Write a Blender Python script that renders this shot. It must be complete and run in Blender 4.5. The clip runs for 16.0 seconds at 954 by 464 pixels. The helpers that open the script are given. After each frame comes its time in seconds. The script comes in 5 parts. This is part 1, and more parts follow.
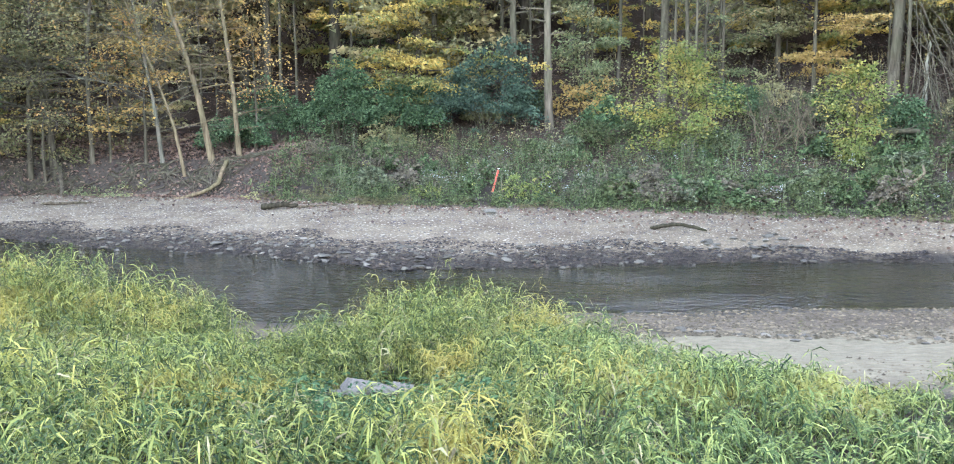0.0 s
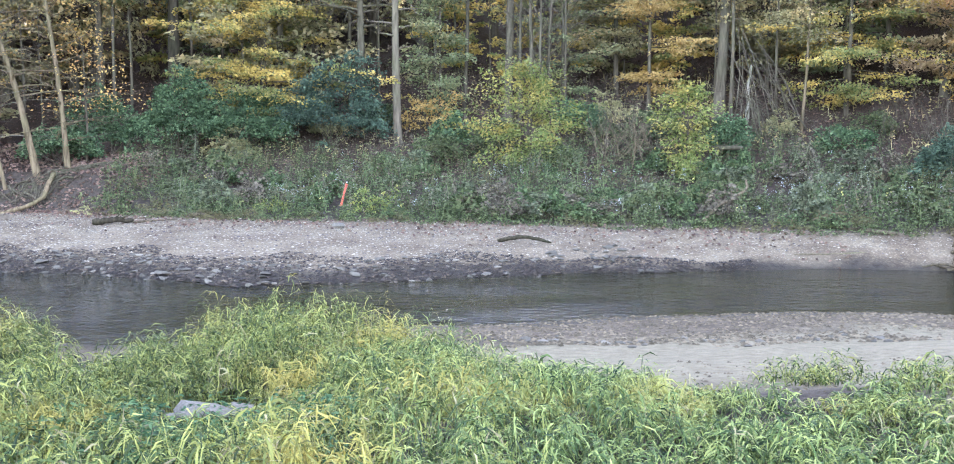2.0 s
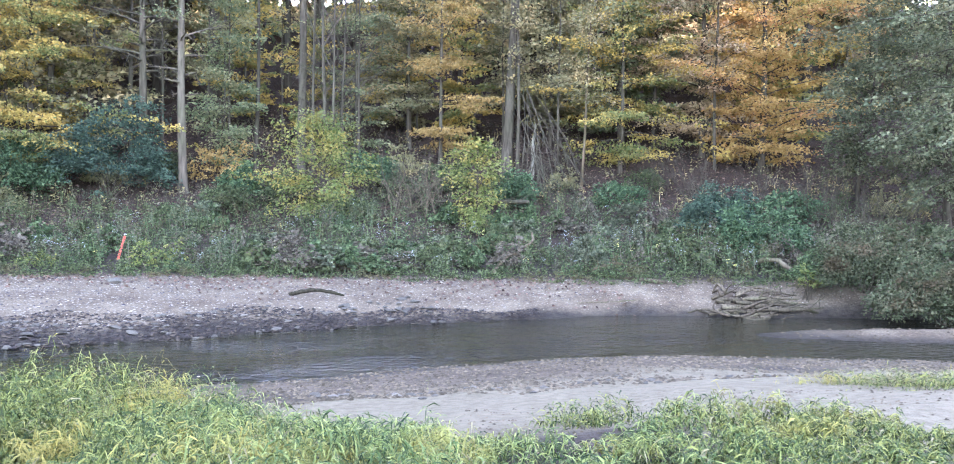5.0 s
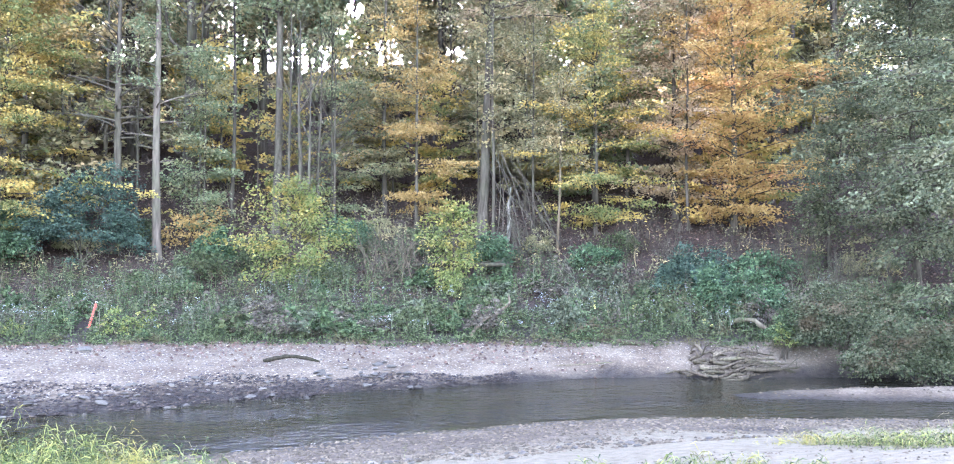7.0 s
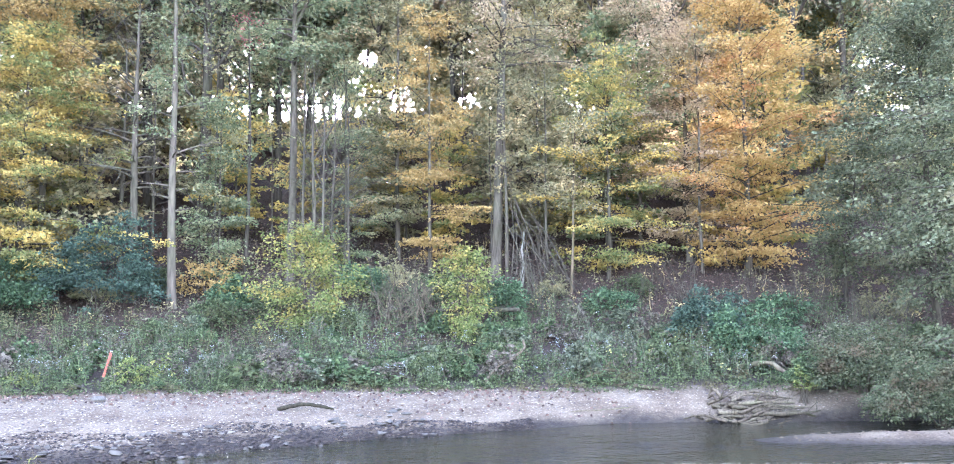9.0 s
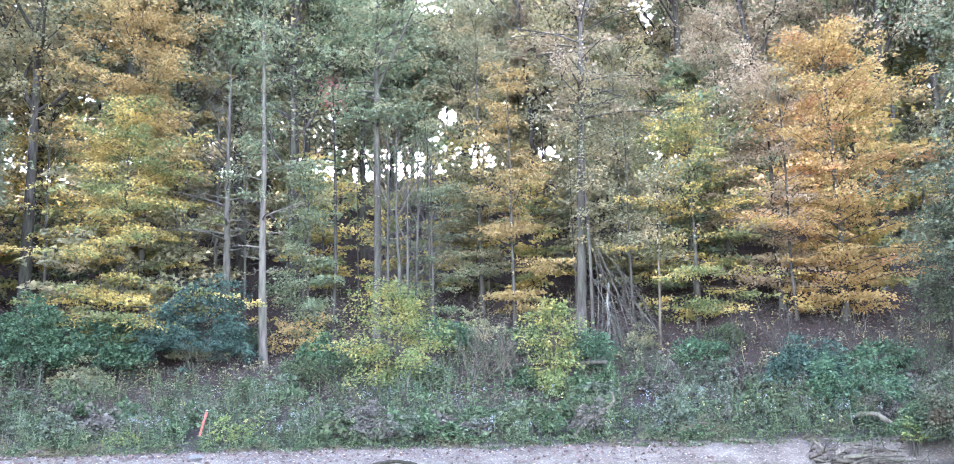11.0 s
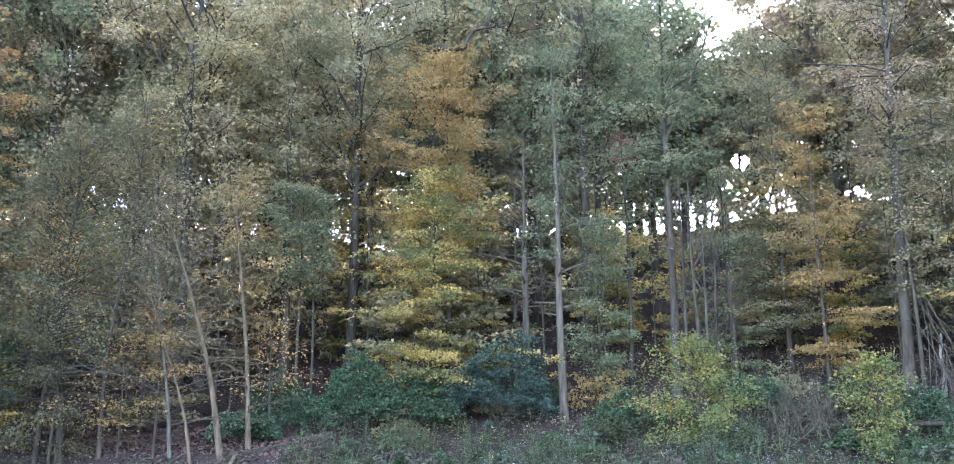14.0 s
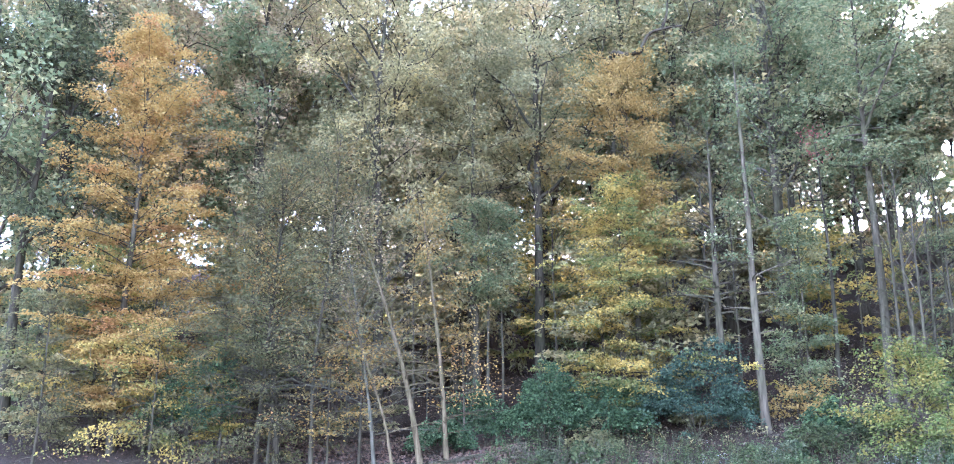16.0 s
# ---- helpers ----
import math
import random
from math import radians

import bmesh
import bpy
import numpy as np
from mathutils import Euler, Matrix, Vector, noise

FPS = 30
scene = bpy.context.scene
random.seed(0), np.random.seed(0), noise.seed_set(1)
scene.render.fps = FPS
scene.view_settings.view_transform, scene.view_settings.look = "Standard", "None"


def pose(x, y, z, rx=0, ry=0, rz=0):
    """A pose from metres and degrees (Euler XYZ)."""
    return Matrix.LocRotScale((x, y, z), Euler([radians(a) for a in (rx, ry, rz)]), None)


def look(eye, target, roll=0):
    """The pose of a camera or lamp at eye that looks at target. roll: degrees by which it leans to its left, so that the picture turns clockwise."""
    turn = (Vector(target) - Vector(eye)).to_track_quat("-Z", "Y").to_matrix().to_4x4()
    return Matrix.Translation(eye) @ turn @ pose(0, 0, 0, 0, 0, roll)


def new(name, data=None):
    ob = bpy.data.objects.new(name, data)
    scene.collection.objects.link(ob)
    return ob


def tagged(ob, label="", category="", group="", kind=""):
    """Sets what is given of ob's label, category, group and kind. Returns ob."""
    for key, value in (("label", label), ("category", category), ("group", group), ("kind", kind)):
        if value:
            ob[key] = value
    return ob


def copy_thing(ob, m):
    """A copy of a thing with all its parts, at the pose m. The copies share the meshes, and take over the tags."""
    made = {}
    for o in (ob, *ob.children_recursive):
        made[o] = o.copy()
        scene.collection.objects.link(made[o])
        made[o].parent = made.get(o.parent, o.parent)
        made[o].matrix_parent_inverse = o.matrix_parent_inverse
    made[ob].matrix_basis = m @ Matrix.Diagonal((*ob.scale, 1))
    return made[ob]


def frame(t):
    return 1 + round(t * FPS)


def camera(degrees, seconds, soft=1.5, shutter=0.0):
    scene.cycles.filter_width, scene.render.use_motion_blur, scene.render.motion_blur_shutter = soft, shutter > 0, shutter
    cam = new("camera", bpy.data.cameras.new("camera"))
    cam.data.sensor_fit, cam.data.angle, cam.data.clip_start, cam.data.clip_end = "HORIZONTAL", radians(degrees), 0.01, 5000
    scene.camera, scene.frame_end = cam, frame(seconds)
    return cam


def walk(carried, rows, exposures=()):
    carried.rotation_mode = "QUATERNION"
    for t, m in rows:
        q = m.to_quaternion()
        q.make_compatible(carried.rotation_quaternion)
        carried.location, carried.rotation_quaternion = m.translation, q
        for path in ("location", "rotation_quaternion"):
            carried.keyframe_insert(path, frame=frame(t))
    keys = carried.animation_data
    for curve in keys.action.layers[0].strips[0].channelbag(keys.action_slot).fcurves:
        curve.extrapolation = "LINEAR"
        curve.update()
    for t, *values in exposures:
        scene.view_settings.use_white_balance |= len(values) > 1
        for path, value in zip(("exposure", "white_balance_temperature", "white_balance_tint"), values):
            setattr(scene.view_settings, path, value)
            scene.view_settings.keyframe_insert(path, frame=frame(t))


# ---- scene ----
EYE = 3.0
cam = camera(57.85, 16.0, soft=0.95)


def aim(t, x, y, pitch, yaw, roll):
    return t, pose(x, y, EYE, 90 + pitch, 0, yaw) @ pose(0, 0, 0, 0, 0, roll)


walk(cam, [
    aim(0.0, -0.043, -0.002, -5.793, 6.635, -0.102),
    aim(0.5, -0.026, -0.001, -5.719, 3.974, -0.087),
    aim(1.0, -0.012, 0.0, -5.466, 1.803, 0.069),
    aim(1.5, 0.003, 0.0, -5.270, -0.539, 0.218),
    aim(2.0, 0.021, -0.001, -4.878, -3.264, 0.288),
    aim(2.5, 0.034, -0.002, -4.936, -5.242, 0.433),
    aim(3.0, 0.049, -0.003, -4.989, -7.669, 0.376),
    aim(3.5, 0.065, -0.006, -4.737, -10.136, 0.453),
    aim(4.0, 0.082, -0.009, -3.881, -12.874, 0.655),
    aim(4.5, 0.097, -0.013, -2.694, -15.250, 0.710),
    aim(5.0, 0.106, -0.016, -1.296, -16.727, 0.682),
    aim(5.2, 0.109, -0.017, -0.680, -17.204, 0.680),
    aim(7.3, 0.116, -0.019, 3.290, -18.294, 0.000),
    aim(7.5, 0.116, -0.019, 3.531, -18.319, -0.022),
    aim(8.0, 0.116, -0.019, 4.158, -18.204, -0.173),
    aim(8.2, 0.115, -0.018, 4.500, -18.102, -0.260),
    aim(10.3, 0.091, -0.011, 8.160, -14.196, -1.200),
    aim(10.5, 0.086, -0.01, 8.520, -13.412, -1.339),
    aim(11.0, 0.077, -0.008, 9.537, -11.936, -1.532),
    aim(11.5, 0.07, -0.007, 10.914, -10.910, -1.609),
    aim(12.0, 0.056, -0.004, 12.141, -8.721, -1.357),
    aim(12.5, 0.038, -0.002, 13.060, -5.923, -1.158),
    aim(13.0, 0.012, 0.0, 13.501, -1.806, -0.928),
    aim(13.5, -0.022, -0.001, 13.654, 3.363, -0.577),
    aim(14.0, -0.048, -0.003, 13.432, 7.504, -0.163),
    aim(14.5, -0.067, -0.006, 13.439, 10.388, -0.011),
    aim(15.0, -0.088, -0.011, 13.425, 13.803, -0.008),
    aim(15.5, -0.106, -0.015, 13.441, 16.588, -0.004),
    aim(16.0, -0.126, -0.022, 14.096, 19.914, 0.113),
], exposures=[
    (0.0, 4.88, 5450, 18), (1.5, 4.92, 5350, 22), (3.0, 4.95, 5200, 26), (5.0, 5.0, 5100, 29), (7.5, 5.38, 5050, 30), (8.2, 5.41, 5050, 30), (10.5, 5.34, 4900, 30), (11.5, 5.24, 4850, 30),
    (12.5, 4.16, 4850, 30), (13.0, 3.9, 4850, 30), (13.5, 3.92, 4800, 30), (14.0, 4.48, 4800, 29), (14.5, 4.93, 4800, 29), (16.0, 4.96, 4800, 29)])

# ---- world and sun ----
SUN_AZ, SUN_EL = 10.2, 17.2          # clockwise from +y, above the horizon
sun_way = Vector((math.sin(radians(SUN_AZ)) * math.cos(radians(SUN_EL)),
                  math.cos(radians(SUN_AZ)) * math.cos(radians(SUN_EL)), math.sin(radians(SUN_EL))))
world = bpy.data.worlds.new("sky")
scene.world = world
world.use_nodes = True
wn = world.node_tree
sky = wn.nodes.new("ShaderNodeTexSky")
sky.sky_type, sky.sun_disc = "NISHITA", False
sky.sun_elevation, sky.sun_rotation = radians(SUN_EL), radians(SUN_AZ)
sky.air_density, sky.dust_density = 1.0, 2.0
wn.nodes["Background"].inputs["Strength"].default_value = 0.12
haze = wn.nodes.new("ShaderNodeHueSaturation")      # thin high haze: a whiter sky
haze.inputs["Saturation"].default_value = 0.6
wn.links.new(sky.outputs["Color"], haze.inputs["Color"])
wn.links.new(haze.outputs["Color"], wn.nodes["Background"].inputs["Color"])
sun_lamp = bpy.data.lights.new("sun", "SUN")
sun_lamp.energy, sun_lamp.angle, sun_lamp.color = 5.0, radians(0.6), (1.0, 0.86, 0.68)
sun = new("sun", sun_lamp)
sun.matrix_world = look(sun_way * 200, (0, 0, 0))

# ---- small tools ----
rng = np.random.default_rng(7)


def mesh_of(name, verts, faces, smooth=False):
    """A mesh from an array of points and an array of faces with equally many corners."""
    me = bpy.data.meshes.new(name)
    verts, faces = np.asarray(verts, np.float32), np.asarray(faces, np.int32)
    k = faces.shape[1]
    me.vertices.add(len(verts))
    me.vertices.foreach_set("co", verts.ravel())
    me.loops.add(faces.size)
    me.loops.foreach_set("vertex_index", faces.ravel())
    me.polygons.add(len(faces))
    me.polygons.foreach_set("loop_start", np.arange(0, faces.size, k, dtype=np.int32))
    me.polygons.foreach_set("use_smooth", np.full(len(faces), smooth))
    me.update(calc_edges=True)
    return me


def part(name, me, material, parent=None, label=""):
    ob = new(name, me)
    me.materials.append(material)
    ob.parent = parent
    return tagged(ob, label)


def empty(name, at, rz=0.0):
    ob = new(name)
    ob.empty_display_size = 0.2
    ob.matrix_basis = pose(*at, 0, 0, rz)
    return ob


def unit(v):
    return v / np.maximum(np.linalg.norm(v, axis=-1, keepdims=True), 1e-9)


def tube(path, radii, sides=7, rough=0.0):
    """Points and quads of a tapered tube along a path, closed at its end by narrowing."""
    path, radii = np.asarray(path, float), np.asarray(radii, float)
    t = unit(np.gradient(path, axis=0))
    ref = np.array([1.0, 0.0, 0.0]) if abs(t[0][0]) < 0.8 else np.array([0.0, 1.0, 0.0])
    a = unit(np.cross(t, ref))
    b = np.cross(t, a)
    ang = np.arange(sides) * 2 * np.pi / sides
    rr = radii[:, None] * (1 + rough * rng.normal(size=(len(path), sides)))
    v = path[:, None, :] + rr[..., None] * (np.cos(ang)[None, :, None] * a[:, None, :] + np.sin(ang)[None, :, None] * b[:, None, :])
    i = np.arange(len(path) - 1)[:, None] * sides
    j = np.arange(sides)[None, :]
    n = (j + 1) % sides
    f = np.stack([i + j, i + n, i + sides + n, i + sides + j], -1).reshape(-1, 4)
    return v.reshape(-1, 3), f


def joined(pieces):
    vs, fs, k = [], [], 0
    for v, f in pieces:
        vs.append(v)
        fs.append(f + k)
        k += len(v)
    return np.concatenate(vs), np.concatenate(fs)


def curve(points, n):
    """A smooth path through a few points."""
    p = np.asarray(points, float)
    s = np.linspace(0, len(p) - 1, n)
    q = np.concatenate([[2 * p[0] - p[1]], p, [2 * p[-1] - p[-2]]])
    i = np.minimum(s.astype(int), len(p) - 2)
    u = (s - i)[:, None]
    a, b, c, d = q[i], q[i + 1], q[i + 2], q[i + 3]
    return 0.5 * (2 * b + (c - a) * u + (2 * a - 5 * b + 4 * c - d) * u ** 2 + (3 * b - a - 3 * c + d) * u ** 3)


def leaves_at(c, tip, length, width, fold=0.12):
    """Rhombic leaves: centres, tip ways, lengths and widths, each a folded quad of its own."""
    n = len(c)
    tip = unit(tip)
    side = unit(np.cross(tip, unit(rng.normal(size=(n, 3)) * 0.8 + np.array([0, 0, 1.0]))))
    up = np.cross(side, tip)
    length, width = np.broadcast_to(length, n)[:, None], np.broadcast_to(width, n)[:, None]
    v = np.stack([c - tip * length * 0.5,
                  c + side * width * 0.5 + up * length * fold - tip * length * 0.06,
                  c + tip * length * 0.5 - up * length * fold * 0.5,
                  c - side * width * 0.5 + up * length * fold - tip * length * 0.06], 1).reshape(-1, 3)
    return v, np.arange(4 * n).reshape(-1, 4)


def far_leaves_at(c, tip, length, width):
    """Leaves of distant crowns: one pointed triangle each."""
    n = len(c)
    tip = unit(tip)
    side = unit(np.cross(tip, unit(rng.normal(size=(n, 3)) * 0.9 + np.array([0, 0, 0.8]))))
    length, width = np.broadcast_to(length, n)[:, None], np.broadcast_to(width, n)[:, None]
    v = np.stack([c - tip * length * 0.45 + side * width * 0.55, c + tip * length * 0.6, c - tip * length * 0.45 - side * width * 0.55], 1).reshape(-1, 3)
    return v, np.arange(3 * n).reshape(-1, 3)


def polar(az, d):
    """Plan place d metres off at az degrees, clockwise negative, from the +y axis."""
    return -d * math.sin(radians(az)), d * math.cos(radians(az))


# ---- lie of the land ----
FAR_X = (-60, -30, -24, -18.4, -14, -11, -8, -4.4, -1.7, 0.8, 4, 8.2, 12, 15, 18.9, 22, 30, 60)
FAR_Y = (14, 24.5, 26.4, 25.8, 23.8, 23.1, 22.1, 20.1, 20.7, 21.5, 22.4, 22.8, 23.2, 22.1, 21.0, 19.6, 17, 6)
WEED_X = (-60, -40, -30, -24, -15, -11, -8.4, -6.4, 1, 8.4, 12, 17, 19.5, 24, 34, 60)
WEED_Y = (20, 27, 32, 35.4, 34.6, 32.2, 30.8, 30.4, 28.7, 26.5, 25.2, 23.7, 21.9, 19.7, 16.6, 7.5)
NEAR_X = (-60, -30, -12, -5, -2, 0.5, 3.2, 7.1, 9.7, 14, 18, 25, 60)
NEAR_Y = (2, 12, 15, 14.0, 14.8, 15.4, 15.8, 16.5, 16.2, 14.8, 12.5, 8, -14)


def wave(x, y, s, k=0.0):
    """A cheap smooth unevenness between -1 and 1."""
    return (np.sin(x * s + 1.7 * np.sin(y * s * 0.7 + k) + k) * np.cos(y * s * 1.13 + 1.3 * np.sin(x * s * 0.6 - k)))


def shore(x):
    return np.interp(x, FAR_X, FAR_Y), np.interp(x, WEED_X, WEED_Y), np.interp(x, NEAR_X, NEAR_Y)


def land(x, y):
    x, y = np.asarray(x, float), np.asarray(y, float)
    yf, yw, yn = shore(x)
    yf = yf + 0.18 * wave(x, x * 0, 1.9) + 0.1 * wave(x, x * 0, 4.7, 2)
    yn = yn + 0.12 * wave(x, x * 0, 1.5, 4)
    yw = np.maximum(yw, yf + 0.7)
    s = y - yw
    left = np.clip((-9.5 - x) / 3.0, 0, 1)
    left = left * left * (3 - 2 * left)
    bank = np.interp(s, (0, 4, 9, 13, 70, 76, 130, 900), (0.85, 1.25, 2.6, 4.0, 26.0, 26.8, 22, 0))
    cut = np.interp(s, (0, 0.5, 1.5, 3, 9, 13, 70, 76, 130, 900), (0.85, 1.25, 2.35, 2.75, 3.7, 4.8, 26.0, 26.8, 22, 0))
    bank = bank * (1 - left) + cut * left
    bank = bank + np.clip(s / 10, 0, 1) * (0.25 * wave(x, y, 0.45) + 0.12 * wave(x, y, 1.3, 1)) + np.clip(s / 40, 0, 1) * 0.8 * wave(x, y, 0.13, 5)
    g = np.clip((y - yf) / np.maximum(yw - yf, 0.3), 0, 1)
    gravel = 0.85 * g ** 0.75 + 0.03 * wave(x, y, 1.1, 3) * np.clip(g * 6, 0, 1)
    across = np.clip((y - yn) / np.maximum(yf - yn, 0.5), 0, 1)
    bed = -0.4 * np.sin(np.pi * across) ** 0.7
    ca, sa = math.cos(radians(-17)), math.sin(radians(-17))
    dx, dy = x - 19.5, y - 16.8
    q = ((dx * ca + dy * sa) / 8.0) ** 2 + ((-dx * sa + dy * ca) / 1.45) ** 2
    bed = np.maximum(bed, 0.17 - 0.24 * q + 0.02 * wave(x, y, 2.3))
    u = yn - y
    near = np.interp(u, (0, 2.5, 4.5, 6.5, 8.2, 10, 14, 60), (0, 0.22, 0.42, 0.72, 1.0, 1.3, 1.4, 1.6))
    near = near + 0.55 * np.exp(-((x + 6.6) / 2.3) ** 2 - ((y - 8.8) / 1.8) ** 2) * np.clip(u / 3, 0, 1)
    near = near + np.clip(u / 4, 0, 1) * 0.05 * wave(x, y, 1.7, 2) + 0.03 * wave(x, y, 0.8)
    z = np.where(y > yf, np.where(s > 0, bank, gravel), np.where(y > yn, bed, near))
    return z


def ground_at(x, y):
    return float(land(np.array([x]), np.array([y]))[0])
# ---- materials ----
def blank(name, rough=0.7, spec=0.3):
    m = bpy.data.materials.new(name)
    m.use_nodes = True
    b = m.node_tree.nodes["Principled BSDF"]
    b.inputs["Roughness"].default_value = rough
    b.inputs["Specular IOR Level"].default_value = spec
    return m, m.node_tree, b


def node(nt, kind, **values):
    n = nt.nodes.new(kind)
    for key, value in values.items():
        n.inputs[key.replace("_", " ")].default_value = value
    return n


def ramp(nt, fac, stops):
    n = nt.nodes.new("ShaderNodeValToRGB")
    e = n.color_ramp.elements
    while len(e) < len(stops):
        e.new(0.5)
    for k, (at, col) in enumerate(stops):
        e[k].position, e[k].color = at, (*col, 1)
    nt.links.new(fac, n.inputs["Fac"])
    return n.outputs["Color"]


def mixed(nt, fac, a, b, how="MIX"):
    n = nt.nodes.new("ShaderNodeMix")
    n.data_type, n.blend_type = "RGBA", how
    for sock, val in ((n.inputs[0], fac), (n.inputs[6], a), (n.inputs[7], b)):
        if isinstance(val, (int, float)):
            sock.default_value = val
        elif isinstance(val, tuple):
            sock.default_value = (*val, 1)
        else:
            nt.links.new(val, sock)
    return n.outputs[2]


def noise_of(nt, scale, detail=4.0, stretch=None, coord="Object"):
    tc = nt.nodes.new("ShaderNodeTexCoord")
    n = node(nt, "ShaderNodeTexNoise", Scale=scale, Detail=detail)
    if stretch:
        mp = nt.nodes.new("ShaderNodeMapping")
        mp.inputs["Scale"].default_value = stretch
        nt.links.new(tc.outputs[coord], mp.inputs["Vector"])
        nt.links.new(mp.outputs["Vector"], n.inputs["Vector"])
    else:
        nt.links.new(tc.outputs[coord], n.inputs["Vector"])
    return n.outputs["Fac"]


def bumped(nt, b, height, strength, distance):
    n = node(nt, "ShaderNodeBump", Strength=strength, Distance=distance)
    nt.links.new(height, n.inputs["Height"])
    nt.links.new(n.outputs["Normal"], b.inputs["Normal"])


def toned(c, calm, warm):
    """A colour taken part of the way to grey and made a little redder."""
    g = 0.3 * c[0] + 0.55 * c[1] + 0.15 * c[2]
    c = [v + (g - v) * calm for v in c]
    return c[0] * (1 + warm), c[1], c[2] * (1 - 0.5 * warm)


def leaf_material(name, cols, patch=None, size=0.5, share=0.5, through_light=0.5, gloss=0.5, calm=0.14, warm=0.0):
    """cols: three tones from leaf to leaf; patch: a second colour that takes over in sprays of that size."""
    m, nt, b = blank(name, gloss + 0.2, 0.12)
    cols = [toned(c, calm, warm) for c in cols]
    patch = patch and toned(patch, calm, warm)
    geo = nt.nodes.new("ShaderNodeNewGeometry")
    col = ramp(nt, geo.outputs["Random Per Island"], [(0.0, cols[0]), (0.5, cols[1]), (1.0, cols[2])])
    if patch:
        f = noise_of(nt, size, 2.0, (1, 1, 2.2))
        lo = 0.66 - 0.32 * share
        f = ramp(nt, f, [(lo, (0, 0, 0)), (lo + 0.12, (1, 1, 1))])
        alt = ramp(nt, geo.outputs["Random Per Island"], [(0.0, tuple(c * 0.75 for c in patch)), (1.0, tuple(c * 1.25 for c in patch))])
        col = mixed(nt, f, col, alt)
    nt.links.new(col, b.inputs["Base Color"])
    tr = nt.nodes.new("ShaderNodeBsdfTranslucent")
    nt.links.new(col, tr.inputs["Color"])
    mx = nt.nodes.new("ShaderNodeMixShader")
    mx.inputs[0].default_value = through_light
    out = nt.nodes["Material Output"]
    nt.links.new(b.outputs[0], mx.inputs[1])
    nt.links.new(tr.outputs[0], mx.inputs[2])
    nt.links.new(mx.outputs[0], out.inputs["Surface"])
    return m


def bark_material(name, dark, light, scale=9.0):
    m, nt, b = blank(name, 0.95, 0.05)
    f = noise_of(nt, scale, 6.0, (1, 1, 0.16))
    g = noise_of(nt, 0.9, 3.0)
    col = ramp(nt, f, [(0.32, dark), (0.68, light)])
    col = mixed(nt, ramp(nt, g, [(0.45, (0, 0, 0)), (0.7, (0.6, 0.6, 0.6))]), col, tuple(0.55 * (a + c) * k for a, c, k in zip(dark, light, (0.8, 1.0, 0.75))))
    nt.links.new(col, b.inputs["Base Color"])
    bumped(nt, b, f, 0.8, 0.03)
    return m


bark_grey = bark_material("bark_grey", (0.039, 0.031, 0.018), (0.112, 0.089, 0.055))
bark_pale = bark_material("bark_pale", (0.052, 0.041, 0.023), (0.127, 0.102, 0.057), 7.0)
bark_dark = bark_material("bark_dark", (0.027, 0.020, 0.013), (0.087, 0.070, 0.042))
bark_tan = bark_material("bark_tan", (0.060, 0.043, 0.022), (0.171, 0.125, 0.066))
wood_drift = bark_material("wood_drift", (0.052, 0.040, 0.022), (0.164, 0.126, 0.073), 12.0)
wood_wet = bark_material("wood_wet", (0.030, 0.023, 0.014), (0.104, 0.078, 0.045), 12.0)
wood_dark = bark_material("wood_dark", (0.014, 0.011, 0.006), (0.051, 0.040, 0.024), 12.0)
wood_split = bark_material("wood_split", (0.131, 0.110, 0.074), (0.277, 0.243, 0.166), 14.0)

bark_white = bark_material("bark_white", (0.055, 0.043, 0.026), (0.154, 0.121, 0.076), 7.0)
bark_ash = bark_material("bark_ash", (0.064, 0.054, 0.036), (0.159, 0.136, 0.092), 8.0)

